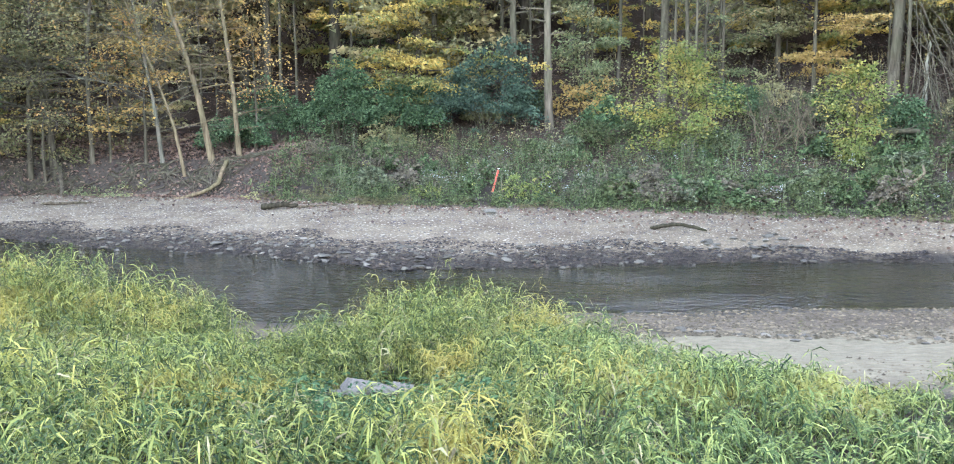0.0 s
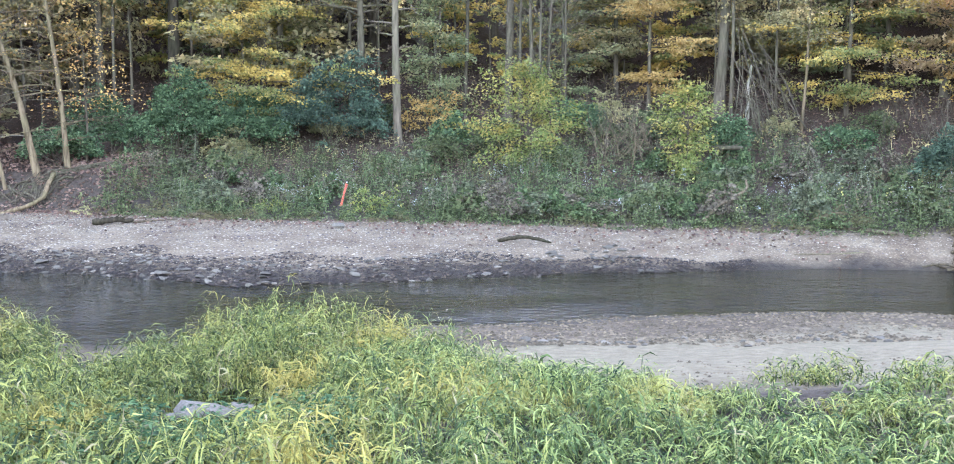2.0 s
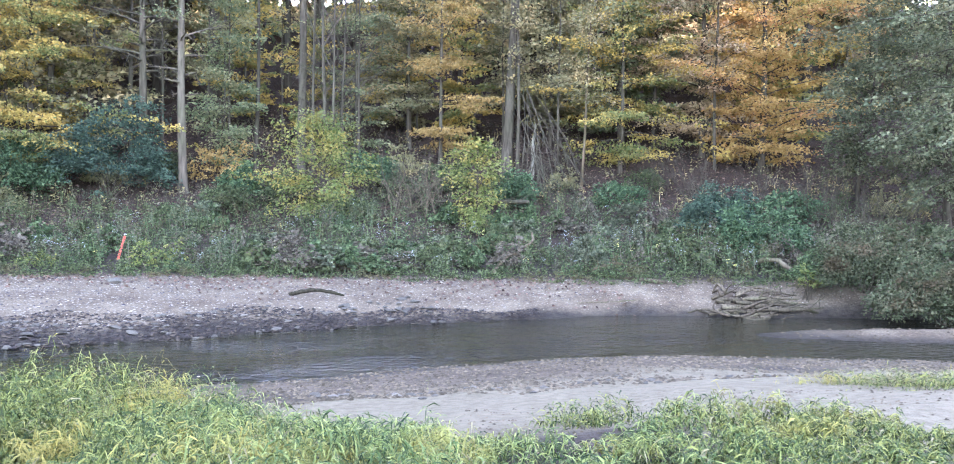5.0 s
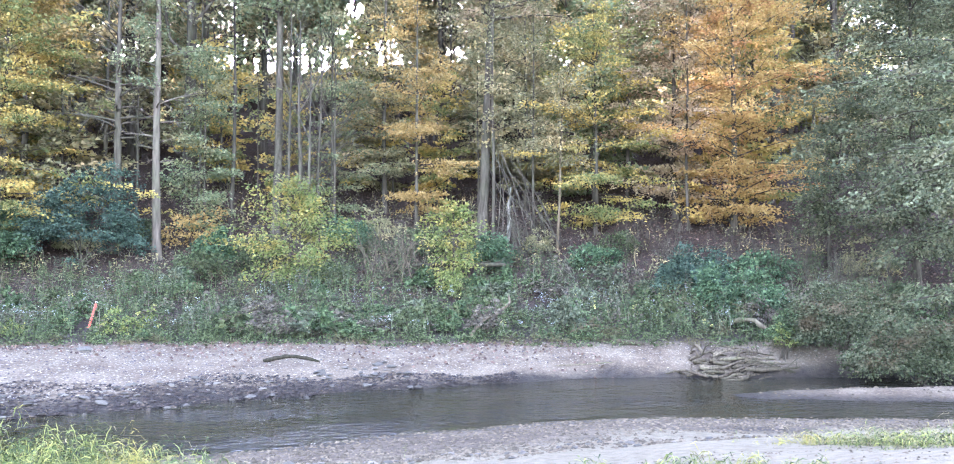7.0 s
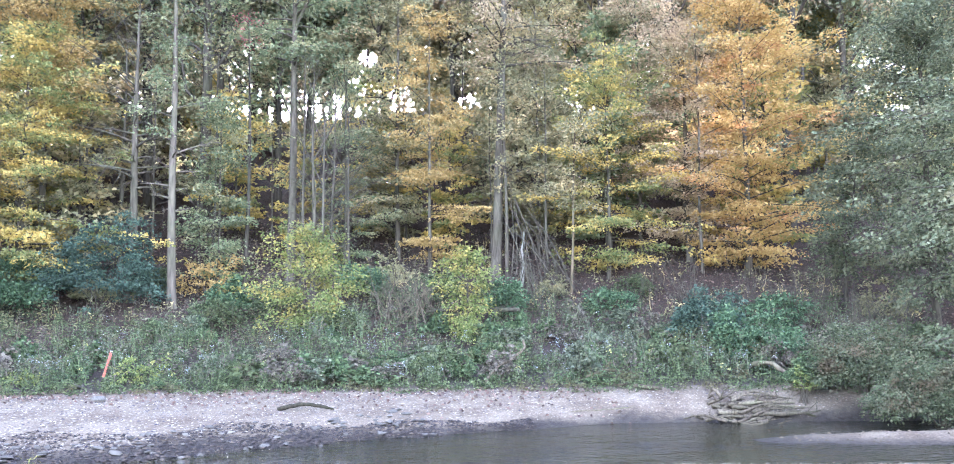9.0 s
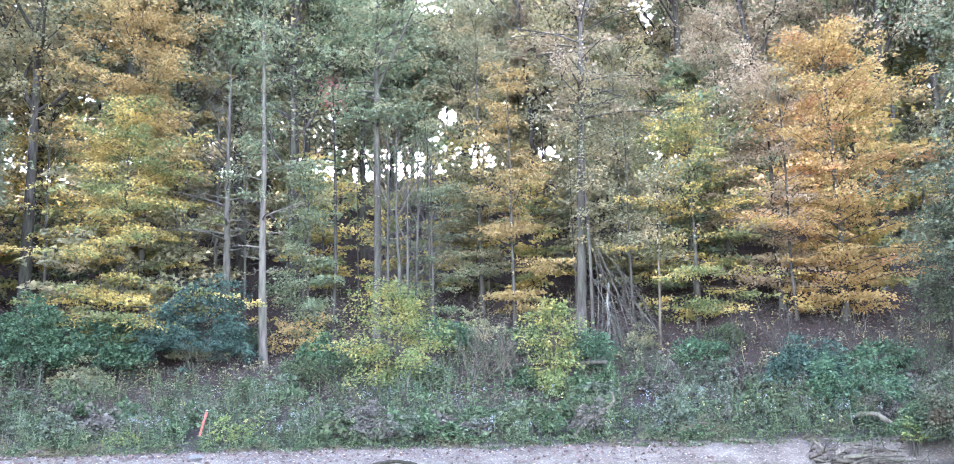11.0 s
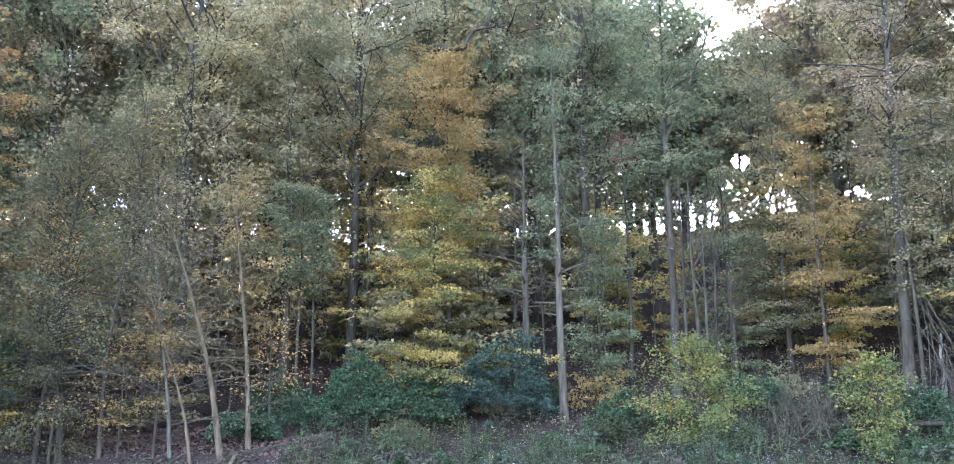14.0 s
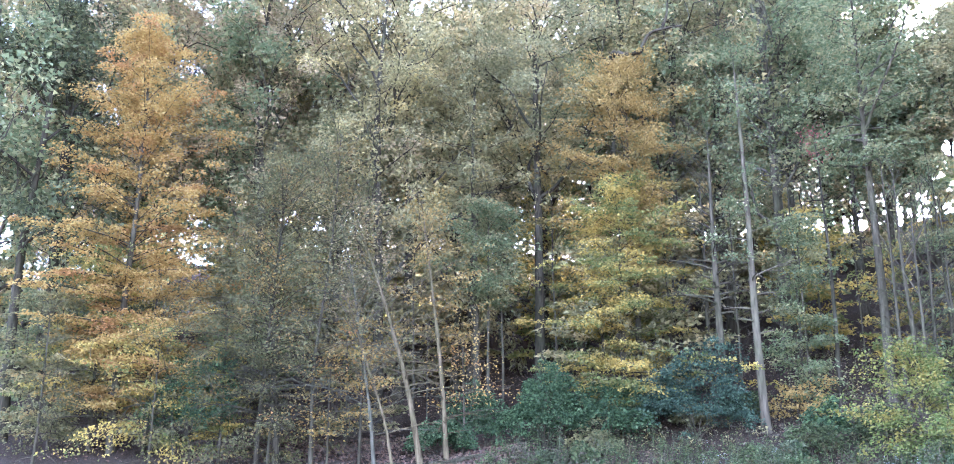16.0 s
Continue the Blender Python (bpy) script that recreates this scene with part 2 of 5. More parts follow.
LEAF = {
    "yellow_olive": leaf_material("leaf_yellow_olive", ((0.193, 0.165, 0.056), (0.321, 0.260, 0.085), (0.471, 0.370, 0.115)), (0.535, 0.390, 0.105), 0.4, 0.4),
    "peach": leaf_material("leaf_peach", ((0.33, 0.22, 0.09), (0.45, 0.305, 0.125), (0.55, 0.39, 0.165)), (0.32, 0.26, 0.10), 0.35, 0.45),
    "willow": leaf_material("leaf_willow", ((0.051, 0.059, 0.020), (0.101, 0.109, 0.038), (0.176, 0.174, 0.067)), (0.159, 0.140, 0.050), 0.5, 0.35, through_light=0.3),
    "yellow_green": leaf_material("leaf_yellow_green", ((0.132, 0.163, 0.046), (0.212, 0.215, 0.058), (0.321, 0.286, 0.076)), (0.500, 0.348, 0.071), 0.45, 0.7, calm=0.04),
    "gold": leaf_material("leaf_gold", ((0.293, 0.191, 0.052), (0.404, 0.269, 0.073), (0.477, 0.322, 0.094)), (0.221, 0.173, 0.050), 0.4, 0.4, calm=0.04),
    "orange": leaf_material("leaf_orange", ((0.365, 0.220, 0.053), (0.452, 0.289, 0.073), (0.523, 0.363, 0.100)), (0.417, 0.217, 0.067), 0.35, 0.4, calm=0.04),
    "olive": leaf_material("leaf_olive", ((0.163, 0.150, 0.055), (0.257, 0.228, 0.082), (0.367, 0.310, 0.105)), (0.473, 0.335, 0.105), 0.3, 0.45),
    "russet": leaf_material("leaf_russet", ((0.25, 0.175, 0.070), (0.37, 0.26, 0.105), (0.48, 0.345, 0.14)), (0.24, 0.21, 0.082), 0.3, 0.45),
    "green": leaf_material("leaf_green", ((0.12, 0.14, 0.05), (0.18, 0.2, 0.07), (0.285, 0.275, 0.095)), (0.33, 0.28, 0.09), 0.5, 0.4),
    "pale_green": leaf_material("leaf_pale_green", ((0.087, 0.084, 0.033), (0.143, 0.130, 0.050), (0.216, 0.187, 0.069)), (0.295, 0.194, 0.056), 0.6, 0.4, calm=0.05),
    "dark_green": leaf_material("leaf_dark_green", ((0.027, 0.051, 0.020), (0.062, 0.107, 0.044), (0.135, 0.207, 0.087)), None, through_light=0.25, calm=0.05, warm=0.12),
    "blue_green": leaf_material("leaf_blue_green", ((0.025, 0.043, 0.027), (0.053, 0.087, 0.052), (0.104, 0.158, 0.093)), None, through_light=0.25, calm=0.05, warm=0.12),
    "lemon": leaf_material("leaf_lemon", ((0.101, 0.127, 0.027), (0.160, 0.184, 0.040), (0.252, 0.238, 0.056)), (0.302, 0.238, 0.044), 0.7, 0.5, through_light=0.35, calm=0.05),
    "weed": leaf_material("leaf_weed", ((0.029, 0.040, 0.011), (0.064, 0.085, 0.026), (0.134, 0.165, 0.051)), (0.100, 0.089, 0.032), 0.6, 0.4, through_light=0.25, warm=0.08),
    "weed_grey": leaf_material("leaf_weed_grey", ((0.039, 0.047, 0.020), (0.084, 0.100, 0.046), (0.170, 0.190, 0.092)), (0.078, 0.074, 0.036), 0.7, 0.35, through_light=0.25, warm=0.08),
    "weed_fresh": leaf_material("leaf_weed_fresh", ((0.028, 0.046, 0.016), (0.064, 0.101, 0.030), (0.135, 0.188, 0.058)), (0.137, 0.152, 0.041), 0.8, 0.3, through_light=0.25, warm=0.08),
    "feathery": leaf_material("leaf_feathery", ((0.032, 0.035, 0.015), (0.074, 0.084, 0.033), (0.132, 0.127, 0.060)), (0.108, 0.082, 0.040), 0.6, 0.45, through_light=0.25, calm=0.0),
    "weed_brown": leaf_material("leaf_weed_brown", ((0.048, 0.038, 0.022), (0.104, 0.081, 0.047), (0.192, 0.156, 0.090)), None, through_light=0.25, calm=0.1, warm=0.0),
    "flower": leaf_material("petal_white", ((0.24, 0.24, 0.22), (0.31, 0.31, 0.285), (0.4, 0.4, 0.37)), None, through_light=0.2),
    "goldenrod": leaf_material("petal_yellow", ((0.383, 0.340, 0.051), (0.468, 0.408, 0.068), (0.510, 0.442, 0.102)), None, through_light=0.2),
    "vine_red": leaf_material("leaf_red", ((0.3, 0.08, 0.06), (0.4, 0.11, 0.08), (0.45, 0.16, 0.1)), None),
    "litter": leaf_material("leaf_fallen", ((0.053, 0.034, 0.025), (0.13, 0.072, 0.04), (0.198, 0.121, 0.070)), None, through_light=0.1),
    "grass": leaf_material("blade_green", ((0.012, 0.021, 0.006), (0.080, 0.100, 0.021), (0.275, 0.262, 0.06)), (0.27, 0.22, 0.045), 0.8, 0.32, 0.28, 0.35, calm=0.0),
    "grass_green": leaf_material("blade_deep_green", ((0.013, 0.024, 0.007), (0.081, 0.110, 0.028), (0.281, 0.295, 0.078)), (0.238, 0.220, 0.051), 0.8, 0.26, 0.28, 0.35, calm=0.0),
    "herb": leaf_material("leaf_low_herb", ((0.025, 0.05, 0.02), (0.06, 0.105, 0.042), (0.13, 0.19, 0.08)), None, calm=0.0),
    "grass_dry": leaf_material("blade_dry", ((0.141, 0.109, 0.045), (0.211, 0.166, 0.063), (0.288, 0.243, 0.095)), None, through_light=0.3),
}

# ground: gravel, sand, leaf litter and weedy soil, by weights stored on the sheet
ground_mat, nt, b = blank("ground_soil", 0.95, 0.1)


def weight(name):
    a = nt.nodes.new("ShaderNodeAttribute")
    a.attribute_name = name
    return a.outputs["Fac"]


fine, mid, broad = noise_of(nt, 40, 5), noise_of(nt, 7, 4), noise_of(nt, 0.8, 3)
vor = node(nt, "ShaderNodeTexVoronoi", Scale=14.0)
nt.links.new(nt.nodes.new("ShaderNodeTexCoord").outputs["Object"], vor.inputs["Vector"])
soil = ramp(nt, mid, [(0.3, (0.026, 0.020, 0.014)), (0.7, (0.063, 0.048, 0.032))])
litter = ramp(nt, fine, [(0.35, (0.014, 0.010, 0.007)), (0.5, (0.039, 0.026, 0.016)), (0.65, (0.093, 0.058, 0.033))])
pebbly = mixed(nt, 0.85, ramp(nt, mid, [(0.3, (0.127, 0.097, 0.059)), (0.7, (0.269, 0.214, 0.135))]),
               ramp(nt, vor.outputs["Distance"], [(0.1, (1.0, 0.97, 0.94)), (0.5, (0.334, 0.285, 0.201))]), "MULTIPLY")
pebbly = mixed(nt, 0.4, pebbly, ramp(nt, broad, [(0.35, (0.097, 0.072, 0.048)), (0.65, (0.244, 0.195, 0.124))]))
sand = ramp(nt, mid, [(0.25, (0.113, 0.093, 0.053)), (0.7, (0.174, 0.142, 0.085))])
wet = ramp(nt, mid, [(0.3, (0.016, 0.012, 0.008)), (0.7, (0.046, 0.037, 0.024))])
col = mixed(nt, weight("litter"), soil, litter)
col = mixed(nt, weight("gravel"), col, pebbly)
col = mixed(nt, weight("sand"), col, sand)
col = mixed(nt, weight("wet"), col, wet)
nt.links.new(col, b.inputs["Base Color"])
rough = nt.nodes.new("ShaderNodeMapRange")
rough.inputs["To Min"].default_value, rough.inputs["To Max"].default_value = 0.95, 0.62
nt.links.new(weight("wet"), rough.inputs["Value"])
nt.links.new(rough.outputs[0], b.inputs["Roughness"])
bumped(nt, b, mixed(nt, 0.5, mixed(nt, 0.5, fine, vor.outputs["Distance"]), mid), 0.9, 0.11)

# water: murky brown-green, rippled
water_mat, nt, b = blank("river_water", 0.03, 0.4)
b.inputs["IOR"].default_value = 1.33
depth = noise_of(nt, 0.35, 3)
nt.links.new(ramp(nt, depth, [(0.35, (0.012, 0.011, 0.006)), (0.7, (0.032, 0.027, 0.015))]), b.inputs["Base Color"])
r1 = noise_of(nt, 1.0, 1, (2.6, 4.2, 1))
r2 = noise_of(nt, 1.0, 2, (6.5, 10, 1))
r3 = noise_of(nt, 1.0, 2, (3.2, 6.0, 1))
sep = nt.nodes.new("ShaderNodeSeparateXYZ")
nt.links.new(nt.nodes.new("ShaderNodeTexCoord").outputs["Object"], sep.inputs[0])
riffle = nt.nodes.new("ShaderNodeMapRange")      # shallower, choppier water upstream
for key, value in (("From Min", -2.5), ("From Max", -7.0), ("To Min", 0.0), ("To Max", 1.0)):
    riffle.inputs[key].default_value = value
nt.links.new(sep.outputs["X"], riffle.inputs["Value"])
patches = ramp(nt, noise_of(nt, 0.3, 2, (0.5, 1.6, 1)), [(0.44, (0, 0, 0)), (0.6, (0.8, 0.8, 0.8))])
chop = mixed(nt, 1.0, riffle.outputs[0], patches, "LIGHTEN")
bumped(nt, b, mixed(nt, chop, mixed(nt, 0.34, r1, r2), mixed(nt, 1.0, r3, (2.2, 2.2, 2.2), "MULTIPLY")), 1.0, 0.065)

stone_mat, nt, b = blank("river_stone", 0.85, 0.25)
info = nt.nodes.new("ShaderNodeObjectInfo")
geo = nt.nodes.new("ShaderNodeNewGeometry")
base = ramp(nt, info.outputs["Random"], [(0.0, (0.027, 0.022, 0.015)), (0.8, (0.077, 0.065, 0.044)), (1.0, (0.194, 0.162, 0.110))])
nt.links.new(mixed(nt, 0.4, base, ramp(nt, noise_of(nt, 14, 5), [(0.3, (0.047, 0.040, 0.026)), (0.7, (0.155, 0.130, 0.087))])), b.inputs["Base Color"])
bumped(nt, b, noise_of(nt, 25, 4), 0.5, 0.01)

pebble_mat, nt, b = blank("pebbles", 0.85, 0.2)
geo = nt.nodes.new("ShaderNodeNewGeometry")
base = ramp(nt, geo.outputs["Random Per Island"], [(0.0, (0.028, 0.024, 0.029)), (0.55, (0.174, 0.143, 0.095)), (0.9, (0.256, 0.214, 0.147)), (1.0, (0.330, 0.279, 0.194))])
nt.links.new(base, b.inputs["Base Color"])
wet_pebble_mat, nt, b = blank("wet_pebbles", 0.6, 0.2)
geo = nt.nodes.new("ShaderNodeNewGeometry")
nt.links.new(ramp(nt, geo.outputs["Random Per Island"], [(0.0, (0.007, 0.005, 0.002)), (0.6, (0.027, 0.018, 0.010)), (0.9, (0.058, 0.041, 0.022)), (1.0, (0.085, 0.061, 0.033))]), b.inputs["Base Color"])
near_pebble_mat, nt, b = blank("near_pebbles", 0.9, 0.15)
geo = nt.nodes.new("ShaderNodeNewGeometry")
nt.links.new(ramp(nt, geo.outputs["Random Per Island"], [(0.0, (0.042, 0.032, 0.016)), (0.6, (0.092, 0.070, 0.039)), (1.0, (0.159, 0.122, 0.070))]), b.inputs["Base Color"])
pale_stone_mat, nt, b = blank("pale_stone", 0.9, 0.2)
nt.links.new(ramp(nt, noise_of(nt, 9, 5), [(0.3, (0.065, 0.056, 0.039)), (0.7, (0.137, 0.118, 0.083))]), b.inputs["Base Color"])
bumped(nt, b, noise_of(nt, 25, 4), 0.6, 0.012)

paint_orange, nt, b = blank("marker_orange", 0.5, 0.4)
nt.links.new(ramp(nt, noise_of(nt, 12, 4), [(0.3, (0.4, 0.07, 0.035)), (0.7, (0.55, 0.11, 0.05))]), b.inputs["Base Color"])
paint_white, nt, b = blank("marker_white", 0.5, 0.4)
nt.links.new(ramp(nt, noise_of(nt, 12, 4), [(0.3, (0.55, 0.53, 0.5)), (0.7, (0.8, 0.78, 0.75))]), b.inputs["Base Color"])
sun_glow = bpy.data.materials.new("sun_glow")
sun_glow.use_nodes = True
e = sun_glow.node_tree.nodes.new("ShaderNodeEmission")
e.inputs["Color"].default_value, e.inputs["Strength"].default_value = (1, 0.95, 0.85, 1), 40
sun_glow.node_tree.links.new(e.outputs[0], sun_glow.node_tree.nodes["Material Output"].inputs["Surface"])
# ---- ground sheet ----
def steps(*spans):
    out = [np.arange(a, b, s) for a, b, s in spans]
    return np.concatenate(out)


gx = np.concatenate([steps((-1500, -300, 200), (-300, -60, 20), (-60, -30, 1.5), (-30, 30, 0.5), (30, 60, 1.5), (60, 300, 20), (300, 1501, 200))])
gy = np.concatenate([steps((-1500, -300, 200), (-300, -20, 20), (-20, 0, 2), (0, 38, 0.3), (38, 60, 0.6), (60, 130, 2), (130, 300, 20), (300, 1501, 200))])
X, Y = np.meshgrid(gx, gy)
Z = land(X, Y)
n = len(gx)
k = (np.arange(len(gy) - 1)[:, None] * n + np.arange(n - 1)[None, :]).ravel()
me = mesh_of("ground", np.stack([X.ravel(), Y.ravel(), Z.ravel()], 1), np.stack([k, k + 1, k + n + 1, k + n], 1), True)
yf, yw, yn = shore(X)
jit = 0.5 * wave(X, Y, 1.4) + 0.3 * wave(X, Y, 3.7, 1)


def band(v, a, b):
    t = np.clip((v - a) / (b - a), 0, 1)
    return t * t * (3 - 2 * t)


grav = band(Y - yf + jit, -1.2, 0.4) * (1 - np.where(X < -10.5, band(Y - yw + 0.5 * jit, -0.5, 0.15), band(Y - yw + jit, -0.4, 0.8)))
near_side = (Y < yn + 0.6)
u = yn - Y
grav = np.maximum(grav, near_side * band(-u + jit * 0.6, -3.4, -2.0))
grav = np.maximum(grav, (Z > 0.0) * (Y > yn + 0.8) * (Y < yf - 0.4) * 1.0)
sand = near_side * band(u + jit * 0.8, 2.3, 3.6) * (1 - band(u + jit - 4.0 * band(X, 2.6, 4.5), 7.4, 9.6))
span = 0.2 + 0.55 * (1 - band(X, 0.0, 6.0))
wetness = np.where(Y > yn, 1 - band((Y - yf) / span + jit * 0.9, 0.7, 2.8), np.maximum(1 - band(u + jit * 0.5, 0.2, 0.9), 0.45 * (1 - band(u + jit * 0.7, 2.0, 3.2))))
wetness = np.where((Y > yn) & (Y < yf), 1 - band(Z, 0.02, 0.12), wetness)
lit = band(Y - yw, 2.0, 9.0)
lit = np.maximum(lit, band(Y - yw, 1.0, 2.6) * band(-X, 10.5, 12.5))
for name, w in (("gravel", grav), ("sand", sand), ("wet", wetness), ("litter", lit)):
    at = me.attributes.new(name, "FLOAT", "POINT")
    at.data.foreach_set("value", w.ravel().astype(np.float32))
ground = part("ground", me, ground_mat)
tagged(ground, "gravel and sand river banks rising to a leaf-littered hillside", "ground", kind="structure")

# ---- river ----
wx, wy = np.linspace(-60, 60, 61), np.linspace(-20, 60, 41)
WX, WY = np.meshgrid(wx, wy)
k = (np.arange(40)[:, None] * 61 + np.arange(60)[None, :]).ravel()
me = mesh_of("water", np.stack([WX.ravel(), WY.ravel(), 0 * WX.ravel()], 1), np.stack([k, k + 1, k + 62, k + 61], 1), True)
water = part("water", me, water_mat)
tagged(water, "shallow murky brown river water with small ripples", "river", kind="structure")

# ---- the sun seen through the trees ----
bm = bmesh.new()
bmesh.ops.create_icosphere(bm, subdivisions=3, radius=20)
me = bpy.data.meshes.new("sun_disc")
bm.to_mesh(me)
bm.free()
disc = part("sun_disc", me, sun_glow)
disc.location = Vector((0, 0, EYE)) + sun_way * 3000
tagged(disc, "low glaring sun shining through the trees", "sun", kind="structure")


# ---- trees ----
SUN = np.array(sun_way)


def off_sun(p):
    """Keeps clear the narrow gap in the canopy through which the low sun shines on the near bank."""
    rel = p - np.array([0, 0, EYE])
    t = rel @ SUN
    return np.linalg.norm(rel - t[:, None] * SUN, axis=1) > 0.0105 * t


def sprays(centres, ways, count, spread, size, flat=0.16, droop=0.25, base=None, simple=False):
    """Flat sprays of leaves round the given centres."""
    n = len(centres) * count
    c = np.repeat(centres, count, 0)
    w = np.repeat(ways, count, 0)
    r = np.sqrt(rng.random(n)) * np.repeat(spread * rng.uniform(0.6, 1.3, len(centres)), count)
    a = rng.random(n) * 2 * np.pi
    o = np.stack([np.cos(a) * r, np.sin(a) * r, rng.normal(size=n) * flat * spread - droop * r * r / max(spread, 0.01)], 1)
    p = c + o
    tip = o * np.array([1, 1, 0.2]) + w * 0.5 * spread + rng.normal(size=(n, 3)) * 0.3 * spread + np.array([0, 0, -0.3 * spread])
    s = size * rng.uniform(0.6, 1.35, n)
    if base is not None:
        ok = off_sun(p + np.asarray(base))
        p, tip, s = p[ok], tip[ok], s[ok]
    return far_leaves_at(p, tip, s * 1.1, s * 0.85) if simple else leaves_at(p, tip, s, s * 0.72)


def limb_path(start, az, up, length, sag, n=5):
    t = np.linspace(0, 1, n)[:, None]
    way = np.array([math.cos(az) * math.cos(up), math.sin(az) * math.cos(up), math.sin(up)])
    side = np.array([-math.sin(az), math.cos(az), 0]) * rng.normal() * 0.12 * length
    return np.asarray(start) + way * length * t + np.array([0, 0, -sag * length]) * t ** 2 + side * np.sin(t * 2.6) * t


def twigs(path, r, depth, out, many=4, angle=0.8):
    """Bare side twigs on a limb, and twigs on those."""
    out.append(tube(path, np.linspace(r, r * 0.25, len(path)), 5 if depth > 1 else 4))
    if depth == 0:
        return
    length = np.linalg.norm(path[-1] - path[0])
    for _ in range(many):
        t = rng.uniform(0.25, 0.98)
        i = min(int(t * (len(path) - 1)), len(path) - 2)
        p = path[i] + (path[i + 1] - path[i]) * (t * (len(path) - 1) - i)
        way = unit(unit(path[i + 1] - path[i]) + rng.normal(size=3) * angle)
        l = length * rng.uniform(0.25, 0.5) * (1.15 - 0.6 * t)
        q = p + way * l * np.linspace(0, 1, 4)[:, None] + rng.normal(size=(4, 3)) * 0.04 * l * np.linspace(0, 1, 4)[:, None]
        twigs(q, r * 0.45, depth - 1, out, max(many - 1, 2), angle)


def tree(name, label, az, d, height, r, bark, leaf, start=0.3, radius=3.0, limbs=40, per=5, count=36, size=0.13,
         lean=(0, 0), bend=(0, 0), spread=0.75, rise=0.25, sag=0.15, bare=0, shape=1.0, end=1.0, category="tree", clear=True, flat=0.16, hidden_base=0.25, sides=9, fork=0, tiers=0, twiggy=0):
    """A tree with a tapered trunk, limbs from start to end of its height and flat sprays of leaves along them."""
    x, y = polar(az, d)
    z = ground_at(x, y) - hidden_base
    base = (x, y, z)
    top = empty(name, base)
    tagged(top, label, category)
    wob = rng.normal(size=(2, 2)) * 0.005 * height
    spine = curve([(0, 0, 0), (0.2 * lean[0] + bend[0] * 0.7 + wob[0][0], 0.2 * lean[1] + bend[1] * 0.7 + wob[0][1], height * 0.3),
                   (lean[0] * 0.55 + bend[0] + wob[1][0], lean[1] * 0.55 + bend[1] + wob[1][1], height * 0.62), (lean[0], lean[1], height)], 15)
    h = np.linspace(0, 1, 15)
    rad = r * (1 - h) ** 0.7 * (1 + 0.25 * np.exp(-h * 22)) + 0.015
    pieces = [tube(spine, rad, sides, 0.04)]
    for f in range(fork):
        i = 9 + f
        a = rng.random() * 6.28
        p = limb_path(spine[i], a, 1.05, height * 0.3, -0.05, 7)
        pieces.append(tube(p, np.linspace(rad[i] * 0.7, 0.02, 7), 7))
    v, f = joined(pieces)
    bole = part("trunk", mesh_of("trunk", v, f, True), bark, top)
    arms, cs, ws = [], [], []
    lop = rng.uniform(0, 6.28)
    for i in range(limbs):
        u = (i + rng.random()) / limbs
        if tiers:
            u = (math.floor(u * tiers) + 0.5 + rng.normal() * 0.46) / tiers
            u = min(max(u, 0.0), 1.0)
        hh = start + (end - start) * min(max(u, 0), 0.99)
        k = hh * 14
        j = min(int(k), 13)
        p0 = spine[j] + (spine[j + 1] - spine[j]) * (k - j)
        a = i * 2.4 + rng.normal() * 0.6
        length = radius * (0.3 + 0.7 * math.sin(math.pi * min(0.12 + 0.8 * u ** shape, 1.0))) * rng.uniform(0.45, 1.25)
        length *= 1 + 0.22 * math.sin(a + lop) + 0.15 * math.sin(3 * a + 5 * u + lop)
        path = limb_path(p0, a, rise + 0.7 * u * u + rng.normal() * 0.12, length, sag)
        r0 = min(max(0.28 * r * (1.1 - u), 0.018), 0.09)
        if clear and count and i % 8 == 3:
            v, f = tube(path, np.linspace(r0 * 1.2, 0.01, 5), 5)
            part("limb", mesh_of("limb", v, f, True), bark, bole)
        if i < bare or not count or (twiggy and i % twiggy == 2):
            twigs(path, r0, 2 if clear else 1, arms, 4 if clear else 6)
            continue
        arms.append(tube(path, np.linspace(r0, 0.008, 5), 4 if clear else 3))
        t = np.linspace(0.35, 1.0, per)
        q = np.stack([np.interp(t * 4, np.arange(5), path[:, m]) for m in range(3)], 1)
        q += rng.normal(size=q.shape) * np.array([0.3, 0.3, 0.05]) * spread * 1.1
        cs.append(q)
        ws.append(np.repeat(unit(path[-1:] - path[:1]), per, 0))
    if arms:
        v, f = joined(arms)
        tagged(part("branch_mass", mesh_of("branch_mass", v, f, True), bark, top), kind="stuff")
    if cs:
        v, f = sprays(np.concatenate(cs), np.concatenate(ws), count, spread, size, flat=flat, base=base if clear else None, simple=not clear)
        part("crown", mesh_of("crown", v, f), leaf, top)
    return top


def crooked_path(start, way, length, n=6, bend=0.22):
    """A limb that wanders as it grows, and turns upwards towards its end."""
    p, w = [np.asarray(start, float)], unit(np.asarray(way, float))
    for i in range(n - 1):
        w = unit(w + rng.normal(size=3) * bend + np.array([0, 0, 0.07]))
        p.append(p[-1] + w * length / (n - 1))
    return np.array(p)


